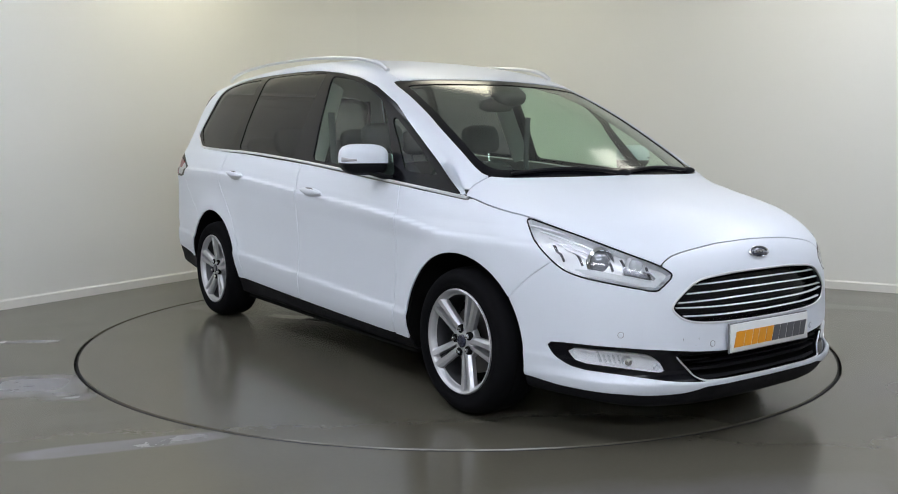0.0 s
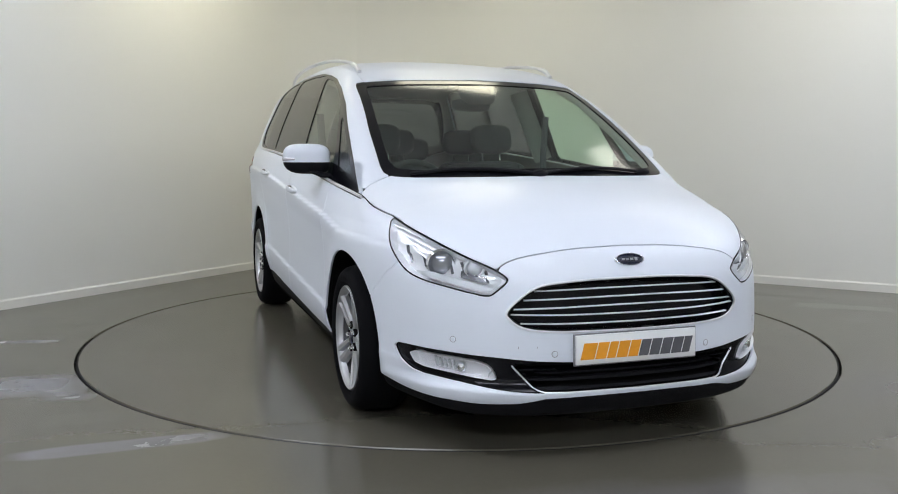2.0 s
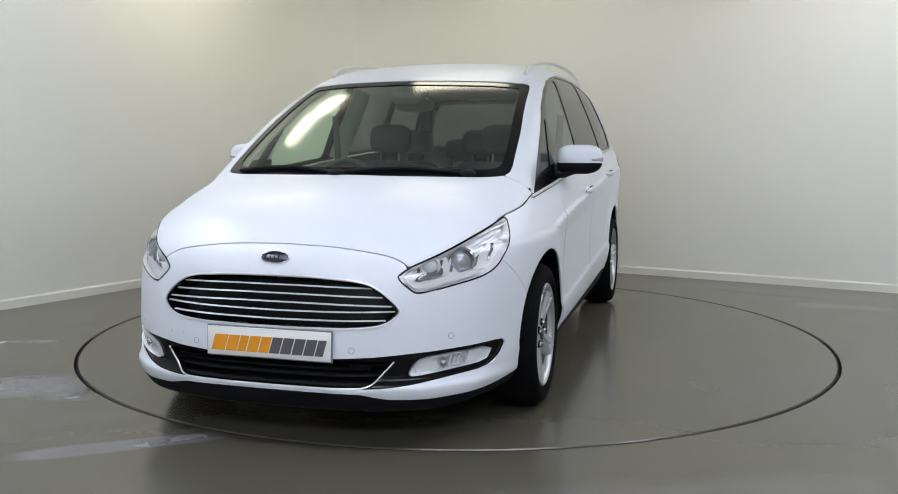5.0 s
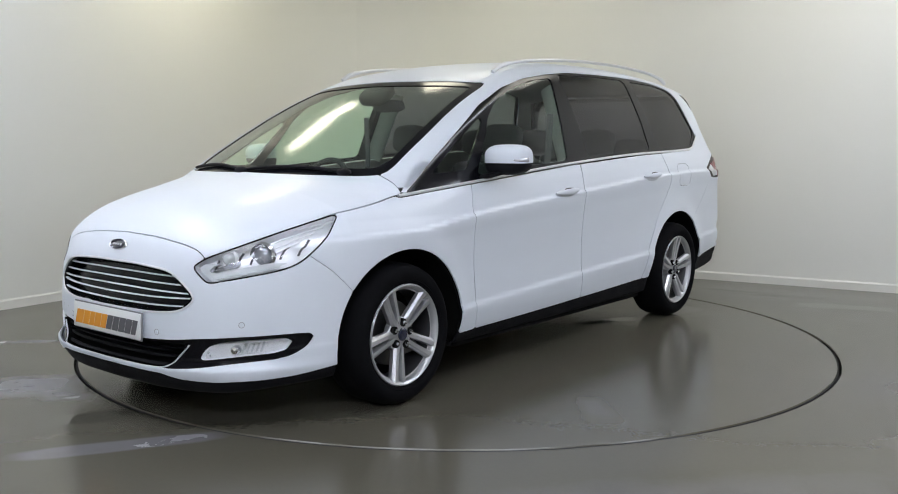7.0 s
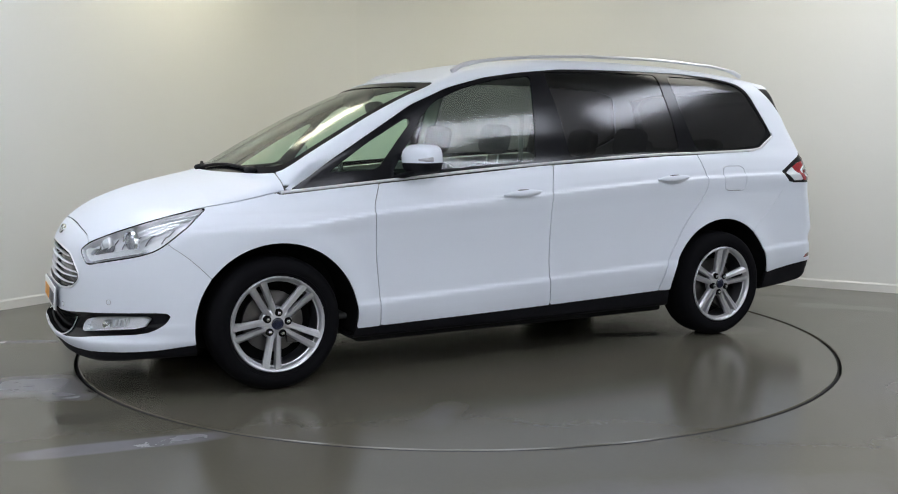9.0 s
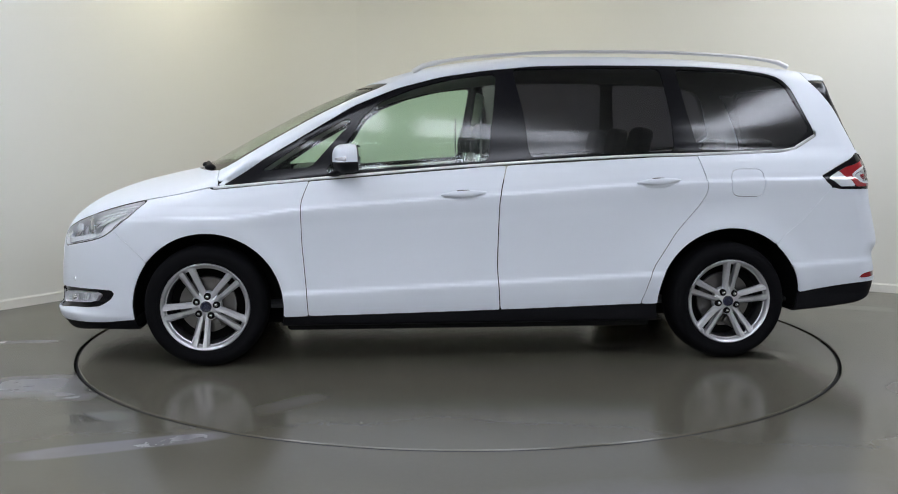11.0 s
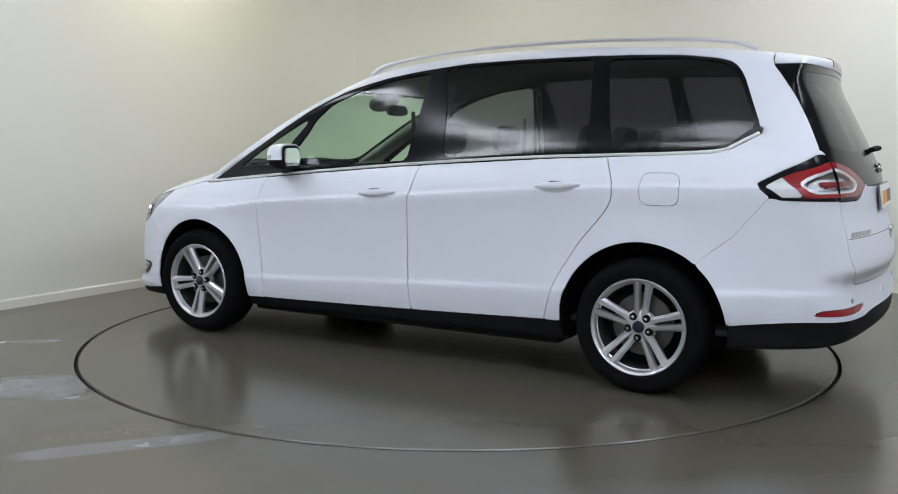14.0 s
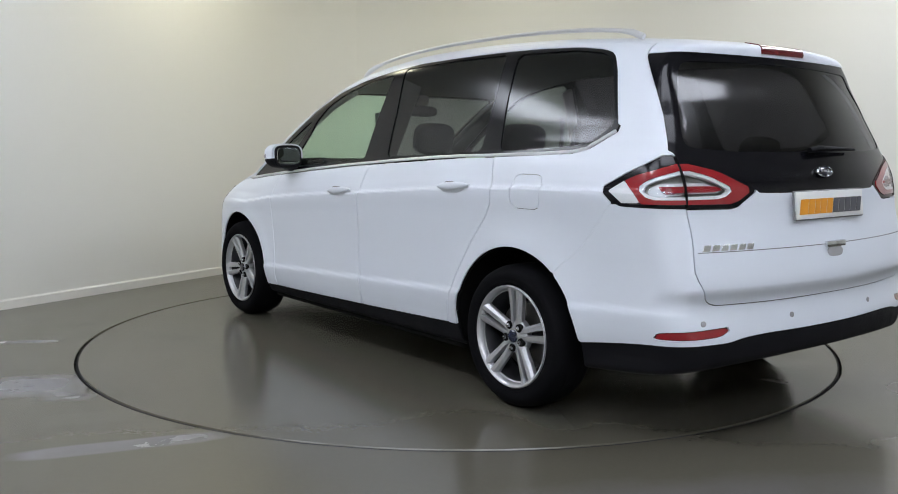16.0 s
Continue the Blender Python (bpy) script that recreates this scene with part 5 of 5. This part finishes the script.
RAIL = curve([(-1.9, 1.60), (-1.85, 1.648), (-1.78, 1.670), (-1.66, 1.687), (-1.54, 1.698), (-1.05, 1.714), (-0.68, 1.712), (-0.365, 1.701), (-0.046, 1.677), (0.15, 1.650), (0.26, 1.622), (0.33, 1.575)])


def roof_things():
    for s in (1, -1):
        path, rx, rz = [], [], []
        n = 36
        for i in range(n + 1):
            t = i / n
            x = 0.31 - 2.17 * t
            y = 0.585 + 0.03 * math.sin(math.pi * min(1, max(0, (x + 1.9) / 2.2)))
            p = on_top(x, y)
            path.append((x, s * y, max(RAIL(x) - 0.008, p.z - 0.002 - 0.02 * (t < 0.02 or t > 0.99))))
            rx.append(0.011 + 0.003 * (1 - abs(2 * t - 1)))
            rz.append(0.010 if 0.06 < t < 0.95 else 0.014)
        part("roof_rail", tube(path, rx, rz, 12), RAIL_SILVER, car, "satin silver roof rail")
    # wipers at the foot of the windscreen
    for y0, y1, l in ((0.55, -0.05, 0.0), (-0.05, -0.62, 0.0)):
        a, b = [], []
        n = 10
        for i in range(n + 1):
            y = y0 + (y1 - y0) * i / n
            z = 1.052 + 0.022 * math.sin(math.pi * i / n)
            lo, hi = 0.9, 1.9
            p = on_front(y, z, 0.012)
            a.append(p)
        arm = part("wiper", tube(a, 0.009, 0.008, 8), PLASTIC, car, "black windscreen wiper")
        part("wiper_pivot", blob(0.03, 0.04, 0.018, 1, 1, Matrix.Translation(a[0]), 16, 10), PLASTIC, arm)


# ---- cabin ----
def seat(x, y, z=0.36, w=0.50, back=0.62, rest=True):
    s = part("seat", blob(0.26, w / 2, 0.11, 0.45, 0.45, pose(x, y, z + 0.08, 0, -6), 24, 14), FABRIC, car, "dark grey fabric seat")
    part("backrest", blob(0.075, w / 2, back / 2, 0.4, 0.55, pose(x - 0.30, y, z + 0.10 + back / 2, 0, -16), 28, 18), FABRIC, s)
    if rest:
        part("headrest", blob(0.05, 0.135, 0.09, 0.55, 0.55, pose(x - 0.40, y, z + back + 0.235, 0, -12), 24, 14), FABRIC, s)
        for d in (-0.06, 0.06):
            part("headrest_post", tube([(x - 0.375, y + d, z + back + 0.05), (x - 0.395, y + d, z + back + 0.17)], 0.006), CHROME, s)


def cabin():
    for y in (0.37, -0.37):
        seat(0.30, y)
    for y in (0.50, 0.0, -0.50):
        seat(-0.62, y, 0.40, 0.42, 0.56)
    for y in (0.36, -0.36):
        seat(-1.40, y, 0.42, 0.42, 0.48)
    dash = part("dashboard", blob(0.34, 0.74, 0.17, 0.5, 0.35, pose(1.10, 0, 0.84, 0, 4), 40, 18), DASH, car, "dark dashboard")
    part("instrument_hood", blob(0.12, 0.19, 0.06, 0.7, 0.6, pose(0.93, -0.37, 1.0), 24, 12), DASH, dash)
    part("centre_screen", box(0.03, 0.26, 0.15, 0.012, 2, pose(0.78, 0, 0.93, 0, -15)), GLOSS_BLACK, dash)
    wheel = part("steering_wheel", bmesh.new(), DASH, car, "black steering wheel")
    bm = bmesh.new()
    bm.from_mesh(wheel.data)
    n, k, R, r = 40, 10, 0.185, 0.016
    rows = [[bm.verts.new(((R + r * math.cos(2 * math.pi * j / k)) * math.cos(2 * math.pi * i / n), (R + r * math.cos(2 * math.pi * j / k)) * math.sin(2 * math.pi * i / n), r * math.sin(2 * math.pi * j / k))) for j in range(k)] for i in range(n)]
    for i in range(n):
        for j in range(k):
            bm.faces.new((rows[i][j], rows[(i + 1) % n][j], rows[(i + 1) % n][(j + 1) % k], rows[i][(j + 1) % k]))
    box(0.34, 0.05, 0.02, 0.006, 1, pose(0, 0, -0.01), bm)
    blob(0.075, 0.07, 0.03, 0.8, 0.8, pose(0, 0, -0.005), 20, 10, bm)
    bmesh.ops.recalc_face_normals(bm, faces=bm.faces)
    bm.to_mesh(wheel.data)
    bm.free()
    wheel.data.shade_smooth()
    wheel.matrix_basis = pose(0.70, -0.37, 0.92, 0, 65, 0) @ pose(0, 0, 0, 0, 0, 90)
    part("cabin_floor", box(3.4, 1.5, 0.03, 0.01, 1, pose(-0.45, 0, 0.30)), DASH, car)
    mirror = part("interior_mirror", blob(0.025, 0.115, 0.035, 0.6, 0.6, pose(0.52, 0, 1.40, 0, 12), 24, 12), DASH, car, "black interior mirror")
    part("sensor_housing", blob(0.09, 0.10, 0.045, 0.7, 0.7, pose(0.62, 0, 1.46, 0, 30), 24, 12), DASH, mirror)
    for s in (1, -1):
        part("pillar_lining", tube([(-0.17 - 0.05 * t, s * (0.775 - 0.165 * t), 1.08 + 0.44 * t) for t in (0, 0.5, 1)], 0.02, 0.06, 10), HEADLINER, car, "pale grey pillar lining")
        part("screen_pillar_lining", tube([(1.30, s * 0.70, 1.04), (0.95, s * 0.665, 1.24), (0.62, s * 0.625, 1.42), (0.40, s * 0.60, 1.50)], 0.022, 0.022, 10), HEADLINER, car)
        part("seat_belt", tube([(-0.06, s * 0.735, 1.36), (-0.06, s * 0.72, 1.10), (0.0, s * 0.70, 0.70)], 0.004, 0.022, 8, (0, 1, 0)), BELT_TRIM, car, "dark seat belt")
        part("door_card", box(1.84, 0.03, 0.62, 0.012, 2, pose(0.02, s * 0.80, 0.70)), DASH, car, "dark inner door trim")
    part("load_cover", box(0.5, 1.2, 0.03, 0.01, 1, pose(-1.95, 0, 0.86)), DASH, car)


body_panels()
wheels()
headlamps()
tail_lamps()
front_face()
plates_and_badges()
mirrors()
roof_things()
cabin()


# ---- what moves: the turntable and the car on it ----
def motions():
    turns = TURNS
    spin, ride = [], []
    for t, a in turns:
        m = pose(AXIS[0], AXIS[1], 0, 0, 0, a - 90)
        spin.append((t, m))
        ride.append((t, m @ pose(-0.008, -0.106, 0.0)))
    walk(turntable, spin)
    walk(car, ride)


motions()
